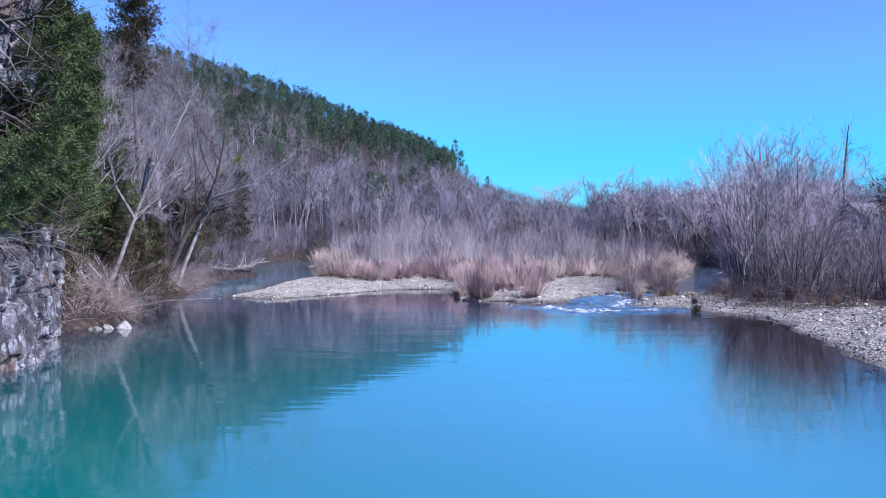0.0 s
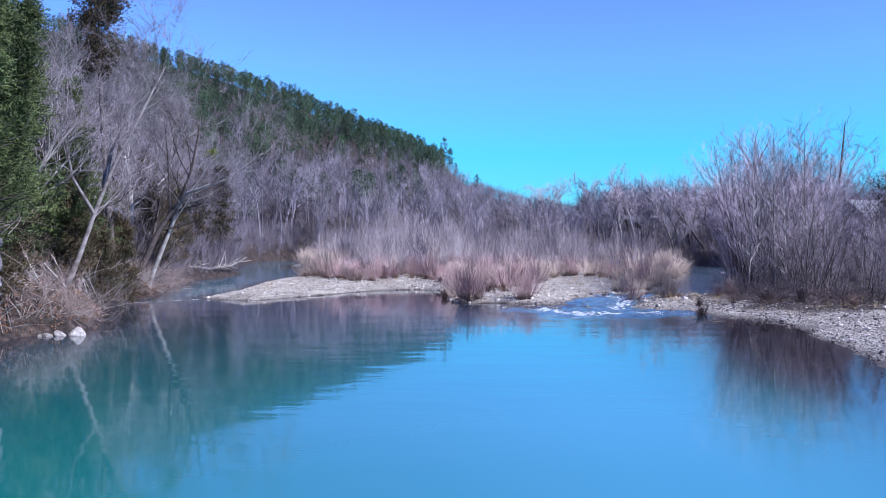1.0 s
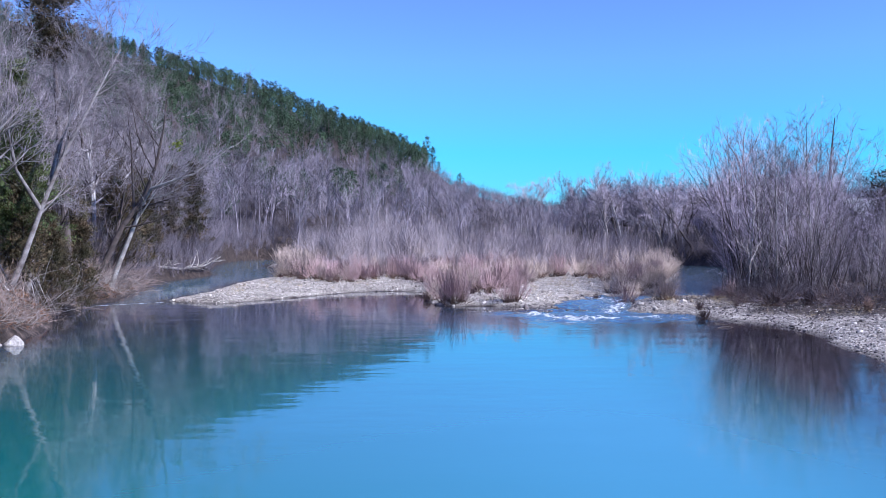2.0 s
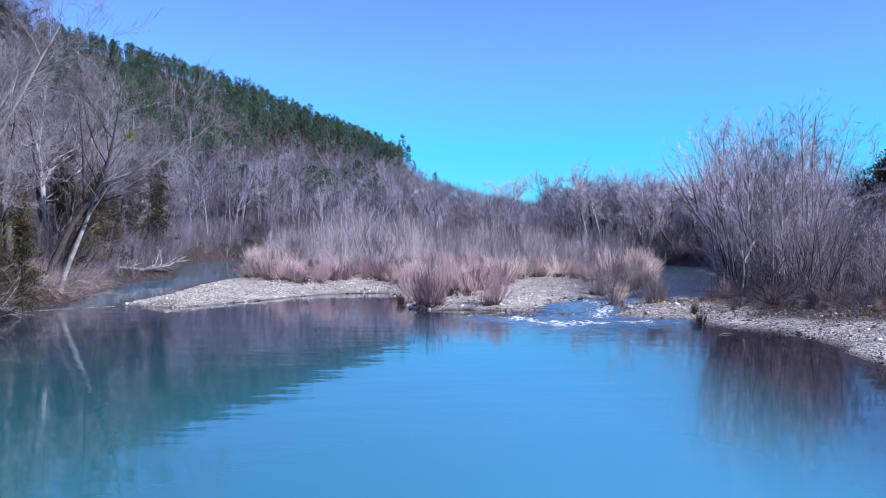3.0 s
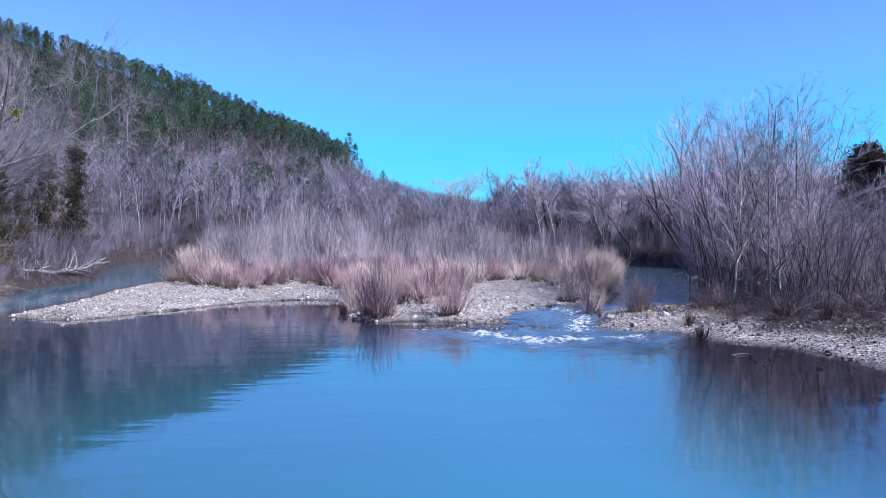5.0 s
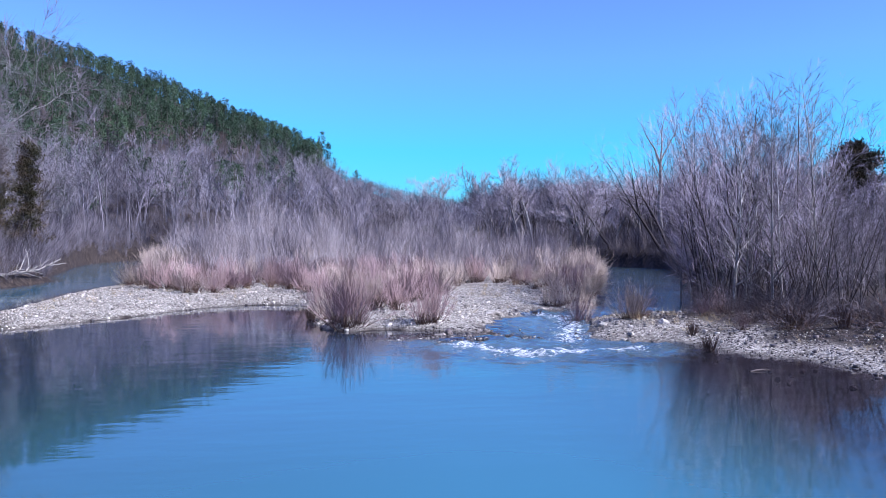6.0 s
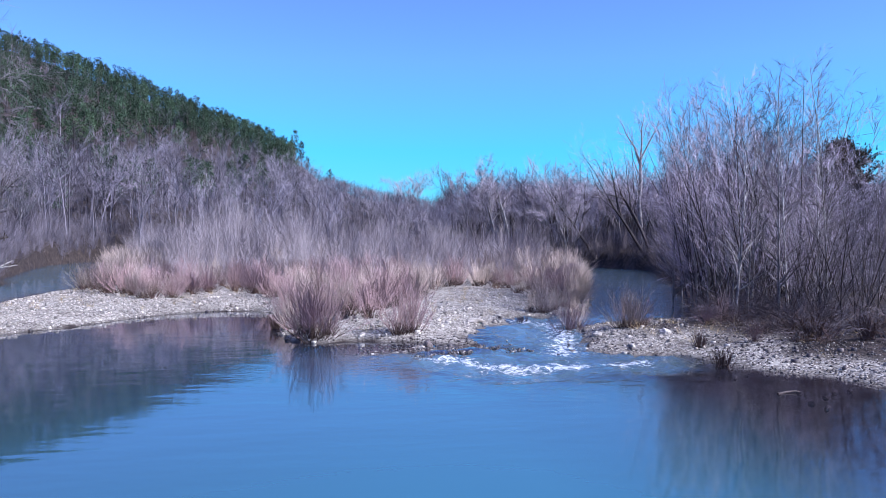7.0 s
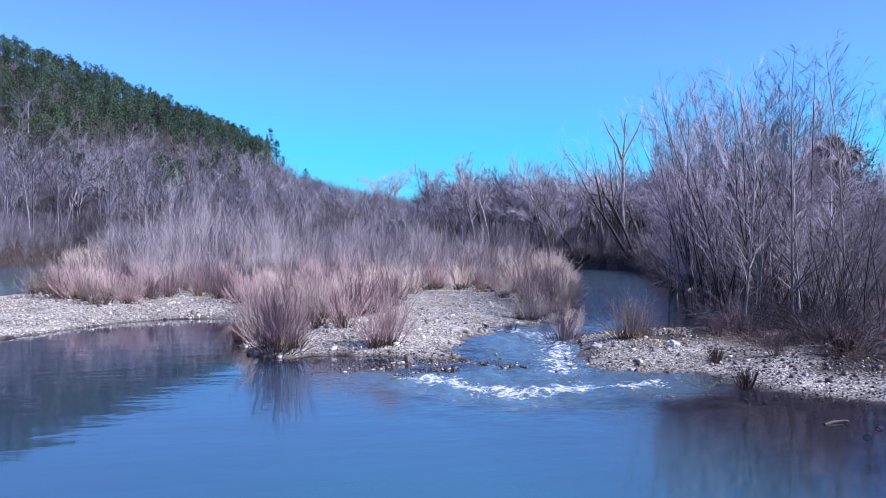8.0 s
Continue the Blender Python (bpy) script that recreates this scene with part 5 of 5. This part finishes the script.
# conifers of the left bank
cedar = Kind([evergreen(R, 9.0, 2.2, 0.12, 34, 4, 27, 0.125, CEDAR, BARK_DARK, "cedar", "dark green cedar leaning over the bank", group="cedars on the bank") for _ in range(3)])
cedar_b = Kind([evergreen(R, 7.0, 1.8, 0.15, 26, 4, 27, 0.13, CEDAR_BROWN, BARK_DARK, "cedar", "bronzed brown-green cedar on the bank", group="cedars on the bank") for _ in range(2)])
tall_cedar = Kind([evergreen(R, 12.5, 2.9, 0.24, 40, 5, 26, 0.135, CEDAR, BARK_DARK, "cedar", "tall dark green cedar above the bank", group="cedars on the bank") for _ in range(2)])
for x, y, s in ((-15.9, 34.4, 0.95), (-16.8, 37.6, 1.05), (-18.6, 40.0, 1.0), (-17.4, 36.2, 1.15), (-20.5, 41.5, 1.2), (-19.4, 46.6, 0.85), (-18.0, 33.0, 1.2), (-20.0, 36.5, 1.25), (-17.6, 45.6, 0.85), (-18.2, 49.2, 0.85)):
    tall_cedar.put(R, x, y, scale=s)
tall_bronze = evergreen(random.Random(19), 18.8, 2.1, 0.66, 30, 5, 26, 0.16, CEDAR_BROWN, BARK_DARK, "cedar", "tall reddish-brown cedar standing above the bank", group="cedars on the bank", cone=False)
tall_bronze.matrix_basis = pose(-18.9, 55.2, zed(-18.9, 55.2))
ON_CLIFF = 4.0
for x, y, z, s in ((-13.6, 28.6, ON_CLIFF, 1.05), (-14.8, 26.6, ON_CLIFF, 1.15), (-15.2, 29.8, ON_CLIFF, 1.1), (-13.2, 25.2, ON_CLIFF, 0.75), (-17.2, 28.4, ON_CLIFF + 0.3, 1.3), (-16.4, 33.6, None, 1.2),
                   (-17.8, 36.0, None, 1.1), (-19.0, 33.0, None, 1.5), (-18.6, 39.5, None, 0.95), (-18.6, 45.0, None, 0.8), (-21.5, 42.0, None, 1.1)):
    cedar.put(R, x, y, z=z, scale=s)
for x, y, s in ((-17.2, 39.4, 0.85), (-20.8, 72.4, 1.15), (-21.7, 76.5, 1.2), (-21.6, 69.5, 1.2), (-18.2, 48.4, 0.95), (-17.0, 45.4, 0.85), (-19.4, 57.5, 0.9), (-24.0, 88.0, 0.8), (-16.2, 35.8, 0.8), (-17.4, 50.0, 0.6), (-16.6, 47.6, 0.75), (-17.2, 52.6, 0.8), (-20.0, 66.0, 0.95), (-22.8, 98.0, 1.4), (-24.0, 94.0, 1.2)):
    cedar_b.put(R, x, y, scale=s)
for x, y, z, s, lean_out in ((-12.5, 23.0, 3.7, 0.42, 50), (-12.8, 24.4, 3.8, 0.5, 40), (-13.0, 26.0, 3.8, 0.45, 35), (-12.2, 21.4, 3.8, 0.55, 45), (-13.4, 27.6, 3.8, 0.4, 25), (-13.0, 23.0, 7.0, 0.5, 50),
                             (-13.4, 22.6, 9.6, 0.55, 25),
                             (-12.1, 25.6, 3.7, 0.9, 10), (-12.9, 27.6, 3.7, 0.95, 6), (-11.9, 26.6, 3.7, 0.6, 16), (-13.0, 29.0, 3.7, 0.8, 8)):
    cedar.put(R, x, y, z=z, scale=s, tilt=(R.uniform(-15, 15), lean_out), turn=0, label="dark cedar clinging to the cliff's lip")
# bare brush and vines over the cliff's lip
for x, y, z, s in ((-12.4, 23.4, 4.0, 1.2), (-12.6, 24.6, 4.0, 1.0), (-13.0, 26.6, 4.0, 1.1), (-13.4, 29.9, 4.0, 0.9), (-12.2, 21.6, 4.0, 1.3), (-12.4, 21.0, 10.2, 1.3), (-12.1, 19.4, 10.2, 1.2),
                   (-12.0, 22.4, 6.2, 1.0), (-12.8, 23.2, 6.8, 1.1), (-13.2, 22.9, 7.8, 1.0)):
    bank_brush.put(R, x, y, z=z, scale=s, tilt=(R.uniform(-30, 30), R.uniform(20, 75)), turn=0, label="dark leafless brush hanging from the cliff")

# ---- the wooded hill ----
def far_pine(rng, height, width, blades=9, size=1.0):
    """A pine of the hillside: bare lower trunk and layered boughs of needles in a rounded, broken crown."""
    v, f = [], []
    tr = Tubes()
    tr.add([Vector((0, 0, -0.5)), Vector((0, 0, height * 0.5)), Vector((0, 0, height * 0.95))], [0.2, 0.14, 0.03], 4)
    count = 34
    for i in range(count):
        k = 0.34 + 0.64 * i / (count - 1)
        shape = (0.6 + 1.4 * (k - 0.34)) if k < 0.62 else max(0.14, 1 - ((k - 0.62) / 0.38) ** 1.8 * 0.9)
        w = i * 2.4 + rng.uniform(-0.6, 0.6)
        r = width * 0.60 * shape * rng.uniform(0.2, 1.05)
        out = Vector((math.cos(w), math.sin(w), 0))
        at = out * r + Vector((0, 0, height * (k + rng.uniform(-0.03, 0.03))))
        way = (out + Vector((0, 0, rng.uniform(0.1, 1.0)))).normalized()
        for _ in range(blades):
            d = spread(rng, way, rng.uniform(0.1, 1.5)) * width * rng.uniform(0.11, 0.22) * size
            a = spread(rng, d.normalized(), 1.571) * width * 0.05 * size
            p = at + Vector((rng.gauss(0, 0.09), rng.gauss(0, 0.09), rng.gauss(0, 0.06))) * width
            b = len(v)
            for q in (p + a, p - a, p + d):
                v.append((q.x, q.y, q.z))
            f.append((b, b + 1, b + 2))
    return v, f, tr


def far_bare(rng, height):
    wood, fuzz = branching(rng, [(trunk_line(rng, height * 0.6, (rng.gauss(0, 0.1), rng.gauss(0, 0.1)), 0.06, 3), 0.10, 0.05, 3)],
                           [(8, (0.3, 1.0), (0.3, 1.05), (0.5, 0.85), 0.16, 0.05, 0.6, 2, 2, 0.0), (6, (0.2, 1.0), (0.35, 1.0), (0.3, 0.6), 0.1, 0.04, 0.6, 2, 1, 0.2)], (4, (0.3, 0.9), (0.5, 1.3), 0.022, 0.1), least=0.016)
    b = len(wood.verts)
    return wood.verts + fuzz.verts, wood.faces + [tuple(i + b for i in q) for q in fuzz.faces]


SKY_WAY = [-0.6, -0.22, -0.146, -0.061, 0.010, 0.025, 0.055, 0.114, 0.166, 0.18, 0.225, 0.28, 0.33, 0.345, 0.45, 0.7]
SKY_RISE = [0.35, 0.192, 0.163, 0.129, 0.096, 0.072, 0.066, 0.055, 0.044, 0.060, 0.072, 0.080, 0.070, 0.09, 0.09, 0.09]


def fits_under(x, y, z, tall, s):
    """The scale at which a far tree stays under the valley's own skyline."""
    room = 3.6 + float(np.interp(x / y, SKY_WAY, SKY_RISE)) * y - z
    return max(0.35, min(s, room / tall))


ht = random.Random(31)
pine_t = [far_pine(ht, ht.uniform(9.5, 12.5), ht.uniform(2.8, 4.0), 9 if q < 6 else 17, 1.0 if q < 6 else 0.72) for q in range(12)]
pine_leaf = [(v, f) for v, f, tr in pine_t]
pine_wood = [(tr.verts, tr.faces) for v, f, tr in pine_t]
bare_t = [far_bare(ht, 11) for _ in range(6)]
pines, bares = [], []


def ridge_share(y):
    """How far up the slope a place lies, 0 at its foot to 1 on the crest."""
    return min(1.0, max(0.0, (y - 170) / 350))


tries_n = 0
while len(pines) < 1650 and tries_n < 60000:
    tries_n += 1
    y = 180 + 350 * ht.random() ** 0.8
    x = ht.uniform(-0.50, 0.12) * y
    k = ridge_share(y)
    low = float(np.interp(x / y, [-0.40, -0.20, -0.05, 0.04, 0.10], [0.08, 0.15, 0.34, 0.55, 0.75]))
    chance = min(1.0, max(0.0, (k - low + 0.30 * float(vnoise(x / 38, y / 38, 17))) * 3.0 + 0.05))
    if ht.random() < chance and x < 0.014 * y:
        pines.append((x, y, zed(x, y), ht.uniform(0.75, 1.2), 1.0, ht.uniform(0, 6.28), ht.randrange(6) + (6 if y < 300 else 0)))
tries_n = 0
while len(bares) < 1250 and tries_n < 60000:
    tries_n += 1
    if tries_n % 4 == 0:
        y = ht.uniform(150, 270)
        x = ht.uniform(0.10, 0.62) * y
    else:
        y = 166 + 372 * ht.random() ** 1.15
        x = ht.uniform(-0.42, 0.35) * y
    k = ridge_share(y)
    if dry(x, y) < 2:
        continue
    low = float(np.interp(x / y, [-0.40, -0.20, -0.05, 0.04, 0.10], [0.08, 0.15, 0.34, 0.55, 0.75]))
    if ht.random() < (0.95 if k < low + 0.06 else 0.14):
        bares.append((x, y, zed(x, y), fits_under(x, y, zed(x, y), 12.5, ht.uniform(0.8, 1.3) * (1.2 if x < -0.1 * y else 1)), 1.0, ht.uniform(0, 6.28), ht.randrange(6)))
for _ in range(140):
    y = ht.uniform(400, 525)
    x = ht.uniform(0.012, 0.15) * y
    (pines if ht.random() < 0.04 else bares).append((x, y, zed(x, y), ht.uniform(0.45, 0.75), 1.0, ht.uniform(0, 6.28), ht.randrange(6)))
for _ in range(150):
    y = ht.uniform(290, 520)
    x = ht.uniform(-0.01, 0.07) * y
    z = zed(x, y)
    bares.append((x, y, z, fits_under(x, y, z, 10.5, ht.uniform(0.6, 0.95)), 1.0, ht.uniform(0, 6.28), ht.randrange(6)))
joined("pine_forest", pine_leaf, pines, FOREST_PINE, "dense dark green pine forest covering the hillside", "forest")
joined("pine_trunks", pine_wood, pines, BARK_DARK, "dark pine trunks standing under the hillside forest", "forest")
joined("bare_forest", bare_t, bares, FOREST_TWIG, "grey leafless hardwood forest on the lower slopes", "forest")

places = []
while len(places) < 150:
    y = ht.uniform(166, 235)
    x = ht.uniform(-0.36, 0.02) * y
    if dry(x, y) > 1:
        places.append((x, y, zed(x, y), ht.uniform(0.8, 1.6), 1.0, ht.uniform(0, 6.28), ht.randrange(3)))
joined("hillfoot_thicket", bank_t, places, FOREST_TWIG, "pale hazy leafless brush at the foot of the hill", "thicket")

# the pines that stand out one by one along the crest
def crest_tree():
    v, f, tr = far_pine(ht, ht.uniform(10, 12), ht.uniform(2.9, 3.8), 14, 0.9)
    t = tagged(new("pine_tree"), "dark rounded pine on the hill's crest", "tree", "pines on the crest")
    part_mesh("trunk", tr.mesh("trunk", BARK_DARK), t)
    part_mesh("foliage", mesh_of("foliage", v, f, PINE), t)
    return t


crest_pine = Kind([crest_tree() for _ in range(5)])
for k in range(60):
    x = -150 + k * 3.4 + ht.uniform(-1.5, 1.5)
    y = 518 + ht.uniform(-6, 4)
    if x < 6:
        crest_pine.put(ht, x, y, scale=ht.uniform(0.7, 1.15))
for x, y, s in ((7, 505, 1.45), (10.5, 508, 1.4), (2, 507, 1.2), (14, 514, 0.8), (26.5, 516, 1.15), (5, 515, 1.15)):
    crest_pine.put(ht, x, y, scale=s)


def mistletoe(x, y, z):
    rng = random.Random(2)
    v, f = [], []
    for _ in range(26):
        d = Vector((rng.gauss(0, 1), rng.gauss(0, 1), rng.gauss(0, 1))).normalized() * rng.uniform(0.05, 0.38)
        tuft(v, f, rng, Vector((x, y, z)) + d, 0.14, 6, 0.8)
    stem = Tubes()
    stem.add([Vector((x - 0.9, y + 0.2, z - 0.7)), Vector((x - 0.3, y, z - 0.25)), Vector((x, y, z))], [0.03, 0.02, 0.01], 4)
    t = tagged(new("mistletoe"), "yellow-green mistletoe clump in a bare tree", "plant")
    part_mesh("leaf_ball", mesh_of("leaf_ball", v, f, MISTLETOE), t)
    part_mesh("stem", stem.mesh("stem", BARK_GREY), t)


mistletoe(-13.2, 55.9, 8.9)

# ---- stones, rocks and driftwood ----
def stone_bed():
    """The loose cobbles of the bars, too many to count, as one mesh of faceted stones."""
    rng = random.Random(77)
    corners = [(-1, -1, -1), (1, -1, -1), (1, 1, -1), (-1, 1, -1), (-1, -1, 1), (1, -1, 1), (1, 1, 1), (-1, 1, 1)]
    sides = [(0, 3, 2, 1), (4, 5, 6, 7), (0, 1, 5, 4), (1, 2, 6, 5), (2, 3, 7, 6), (3, 0, 4, 7)]
    shapes = []
    for _ in range(10):
        flat, wide = rng.uniform(0.35, 0.7), rng.uniform(0.6, 0.95)
        shapes.append(([(x * rng.uniform(0.5, 0.95) * (0.75 if z > 0 else 1), y * wide * rng.uniform(0.5, 0.95) * (0.75 if z > 0 else 1), z * flat * rng.uniform(0.6, 1.0)) for x, y, z in corners], sides))
    pale, wet = [], []
    for _ in range(1700):
        x, y = rng.gauss(6.2, 1.35), rng.gauss(50.6, 0.8)
        size = 0.026 + 0.06 * rng.random() ** 2.5
        (pale if rng.random() < 0.10 else wet).append((x, y, -size * rng.uniform(0.1, 0.7), size, 1.0, rng.uniform(0, 6.28), rng.randrange(10)))
    for _ in range(170000):
        if len(pale) + len(wet) >= 28000:
            break
        if rng.random() < 0.64:
            x, y = rng.uniform(-15.5, 17), rng.uniform(50, 82)
            if not within(x, y, ISLAND) and rng.random() < 0.7:
                continue
        else:
            x, y = rng.uniform(10, 22), rng.uniform(22, 60)
        d = dry(x, y)
        if d < -0.6 or d > 8 or (d > 4 and rng.random() < 0.5) or x < -15 or (x < -13 and y < 54):
            continue
        tongue = math.hypot(x - 6.6, (y - 51.0) * 0.8) < 2.2
        if d < 0 and rng.random() < 0.8 and not tongue:
            continue
        size = (0.026 + 0.042 * rng.random() ** 2 + (0.02 + 0.09 * rng.random() if rng.random() < 0.05 else 0)) * (0.85 if x > 10 else 1)
        z = max(zed(x, y), -0.03 if tongue else -0.05)
        (wet if d < 0.15 or (tongue and d < 0.6) or (x > 10 and y < 60 and rng.random() < (0.8 if x > 14.2 and y > 40.5 else 0.5 if d < 0.6 else 0.22)) else pale).append((x, y, z + size * 0.15, size, 1.0, rng.uniform(0, 6.28), rng.randrange(10)))
    joined("gravel_stones", shapes, pale, STONE, "loose pale river cobbles covering the gravel bars", "gravel")
    joined("wet_stones", shapes, wet, STONE_DARK, "dark cobbles, wet along the water's edge, coloured for tree shade on the spit", "gravel")


stone_bed()


def rock(x, y, size, mat, label, seed, sink=0.3):
    me = boulder_mesh("rock", random.Random(seed), size, mat, 0.28, 3)
    ob = tagged(new("rock", me), label, "rock")
    z = max(zed(x, y), -0.12)
    ob.matrix_world = pose(x, y, z + size[2] * (1 - 2 * sink) * 0.6, 0, 0, seed * 47 % 360)
    return ob


rock(20.0, 58.6, (0.50, 0.40, 0.36), BOULDER, "large pale boulder at the foot of the thicket", 1)
rock(-13.35, 36.4, (0.36, 0.30, 0.32), BOULDER, "pale rounded rock at the water's edge", 2)
rock(-14.0, 36.3, (0.30, 0.26, 0.22), BOULDER, "small pale rock beside the bank", 3)
rock(-14.4, 36.0, (0.26, 0.22, 0.2), BOULDER, "small pale rock beside the bank", 4)
rock(5.9, 51.4, (0.20, 0.16, 0.24), STONE_DARK, "dark upright rock in the shallows", 5)
rock(5.65, 51.2, (0.16, 0.14, 0.12), STONE, "pale cobble in the shallows", 6)
rock(5.4, 51.3, (0.13, 0.12, 0.10), STONE, "pale cobble in the shallows", 7)
rock(9.0, 58.0, (0.35, 0.22, 0.16), STONE, "pale slab beside the riffle", 8)
rock(13.9, 50.6, (0.22, 0.18, 0.14), STONE, "pale stone on the gravel spit", 9)
rock(12.2, 52.6, (0.2, 0.16, 0.12), STONE, "pale stone on the gravel spit", 10)



shoal = random.Random(90)
for k in range(14):
    y = shoal.uniform(38.5, 46)
    rock(shoal.uniform(12.6, 14.6) - max(0, y - 43) * 0.35, y, [shoal.uniform(0.04, 0.09), shoal.uniform(0.04, 0.07), shoal.uniform(0.05, 0.08)], STONE_DARK, "dark wet stone in the shallows by the gravel", 20 + k, sink=0.4)


def log(points, radius, mat, label, name="driftwood_log", twigs=0, seed=0):
    rng = random.Random(seed)
    t = tagged(new(name), label, "log")
    tube = Tubes()
    pts = [Vector(p) for p in points]
    n = len(pts)
    tube.add(pts, [radius * (1 - 0.75 * i / (n - 1)) for i in range(n)], 7)
    part_mesh("trunk", tube.mesh("trunk", mat), t)
    for _ in range(twigs):
        i = rng.randrange(1, n - 1)
        side = Tubes()
        side.add(wander(rng, pts[i].lerp(pts[i + 1], rng.random()), Vector((rng.gauss(0.5, 0.6), rng.gauss(0, 0.6), rng.uniform(0.0, 0.9))), rng.uniform(0.8, 2.4), 4, 0.2, 0.0), [radius * 0.35, radius * 0.28, radius * 0.2, radius * 0.12, 0.004], 4)
        part_mesh("branch", side.mesh("branch", mat), t)
    return t


log([(-24.0, 80, 2.0), (-22.5, 84, 1.2), (-21.4, 88, 0.9), (-20.3, 92, 1.1), (-19.4, 95, 1.9)], 0.17, DRIFTWOOD, "bleached fallen tree reaching over the water", twigs=30, seed=4)
log([(-20.0, 66.0, 1.4), (-19.2, 66.6, 0.9), (-18.6, 67.2, 0.35)], 0.07, BARK_GREY, "grey driftwood log on the bank", twigs=2, seed=5)
log([(12.4, 41.3, -0.02), (12.6, 41.35, 0.02), (12.9, 41.4, 0.03), (13.1, 41.5, -0.02)], 0.04, BARK_DARK, "dark waterlogged branch lying in the shallows", "fallen_branch", seed=71)
for k in range(60):
    rr = random.Random(100 + k)
    y = rr.uniform(35, 62)
    x = -15.4 - max(0, y - 43) * 0.2
    log([(x - 2.2, y + 0.6, 2.4 + rr.uniform(-0.4, 0.8)), (x - 0.8, y - 0.4, 1.4 + rr.uniform(-0.2, 0.4)), (x + 0.2, y - 1.4 + rr.uniform(-0.5, 0.5), 0.3)], rr.uniform(0.025, 0.06), BARK_GREY if k % 3 else BARK_PALE,
        "bare fallen branch hanging down the bank", "fallen_branch", twigs=4, seed=k)

# dead brown clumps on the spit
clump = Kind([shrub_thing(R, "dead_weed_clump", 0.95, 55, 0.32, STEM_DARK, STEM_DARK, "dark dead weed clump on the gravel", "weed clumps on the gravel", side=6, fat=1.5, leaves=60) for _ in range(2)])
for x, y, s in ((13.25, 45.5, 0.72), (13.95, 48.2, 0.6), (11.2, 58.9, 0.7), (17.1, 47.2, 1.0), (0.9, 58.2, 0.8), (18.5, 46.5, 0.9), (19.5, 43.0, 0.9)):
    clump.put(R, x, y, scale=s)


def leaf_litter():
    rng = random.Random(55)
    v, f = [], []
    n = 0
    while n < 9000:
        y = rng.uniform(30, 75)
        x = -14.2 - max(0, y - 43) * 0.16 - abs(rng.gauss(0, 1.8))
        if dry(x, y) < 0.05:
            continue
        tuft(v, f, rng, Vector((x, y, zed(x, y) + 0.05)), 0.13, 1, 0.3)
        n += 1
    tagged(new("leaf_litter", mesh_of("leaf_litter", v, f, DRY_LEAF)), "brown fallen leaves strewn on the steep bank", "leaf litter", kind="stuff")


leaf_litter()


def house(x, y, turn):
    t = tagged(new("house"), "small white-sided house behind the trees", "house")
    z = zed(x, y)

    def box(name, c, s, mat, parent=t, label=""):
        bm = bmesh.new()
        bmesh.ops.create_cube(bm, size=1)
        for q in bm.verts:
            q.co = Vector((q.co.x * s[0] + c[0], q.co.y * s[1] + c[1], q.co.z * s[2] + c[2]))
        return part(name, bm, mat, parent, label)

    wall = box("wall", (0, 0, 2.6), (9, 6, 5.2), SIDING)
    for i in range(3):
        win = box("window", (-3 + 3 * i, -3.02, 3.4), (1.1, 0.08, 1.4), SIDING)
        box("pane", (-3 + 3 * i, -3.07, 3.4), (0.9, 0.04, 1.2), WINDOW_GLASS, win)
    bm = bmesh.new()
    vs = [bm.verts.new(p) for p in ((-5, -3.6, 5.1), (5, -3.6, 5.1), (5, 3.6, 5.1), (-5, 3.6, 5.1), (-5, 0, 7.4), (5, 0, 7.4))]
    for q in ((0, 1, 5, 4), (2, 3, 4, 5), (0, 4, 3), (1, 2, 5), (3, 2, 1, 0)):
        bm.faces.new([vs[i] for i in q])
    part("roof", bm, ROOFING, t)
    t.matrix_world = pose(x, y, z - 0.2, 0, 0, turn)


for k, (x, y, z, dx, dz) in enumerate(((-11.6, 21.6, 8.0, 1.6, -1.6), (-11.9, 22.4, 7.2, 1.9, -1.2), (-12.2, 23.4, 7.6, 1.7, -0.4), (-12.4, 24.2, 6.2, 2.0, -1.4), (-12.2, 22.0, 5.8, 1.5, -0.6), (-12.6, 24.8, 5.2, 1.8, -1.0),
                                        (-12.8, 26.0, 5.6, 1.6, 0.4), (-12.0, 21.2, 6.4, 1.3, -1.2), (-12.6, 23.0, 4.8, 1.6, -0.8), (-11.4, 22.4, 9.6, 1.3, -1.2), (-11.3, 21.6, 9.0, 1.2, 0.3), (-11.6, 23.0, 8.6, 1.5, -0.5))):
    log([(x - 0.8, y + 0.3, z + 0.1), (x, y, z), (x + dx * 0.5, y - 0.1, z + dz * 0.35), (x + dx, y + 0.3, z + dz)], 0.07, BARK_DARK, "dark bare branch reaching out from the cliff", "cliff_branch", twigs=7, seed=40 + k)

house(56, 112, 20)
house(74, 116, 30)


def tussocks():
    """Dry grass and weeds scattered over the gravel."""
    rng = random.Random(66)
    v = Tubes()
    n = 0
    while n < 260:
        if n % 2:
            x, y = rng.uniform(-12, 16), rng.uniform(54, 80)
        else:
            x, y = rng.uniform(13, 24), rng.uniform(40, 58)
        if dry(x, y) < 0.9:
            continue
        for _ in range(rng.randrange(6, 16)):
            at = Vector((x + rng.gauss(0, 0.08), y + rng.gauss(0, 0.08), zed(x, y) - 0.03))
            v.add(wander(rng, at, Vector((rng.gauss(0, 0.5), rng.gauss(0, 0.5), 1)), rng.uniform(0.15, 0.5), 2, 0.2, -0.1), [0.007, 0.005, 0.001], 2)
        n += 1
    tagged(new("dry_grass", v.mesh("dry_grass", DRY_GRASS)), "dry straw-coloured grass tufts on the gravel", "grass", kind="stuff")


tussocks()
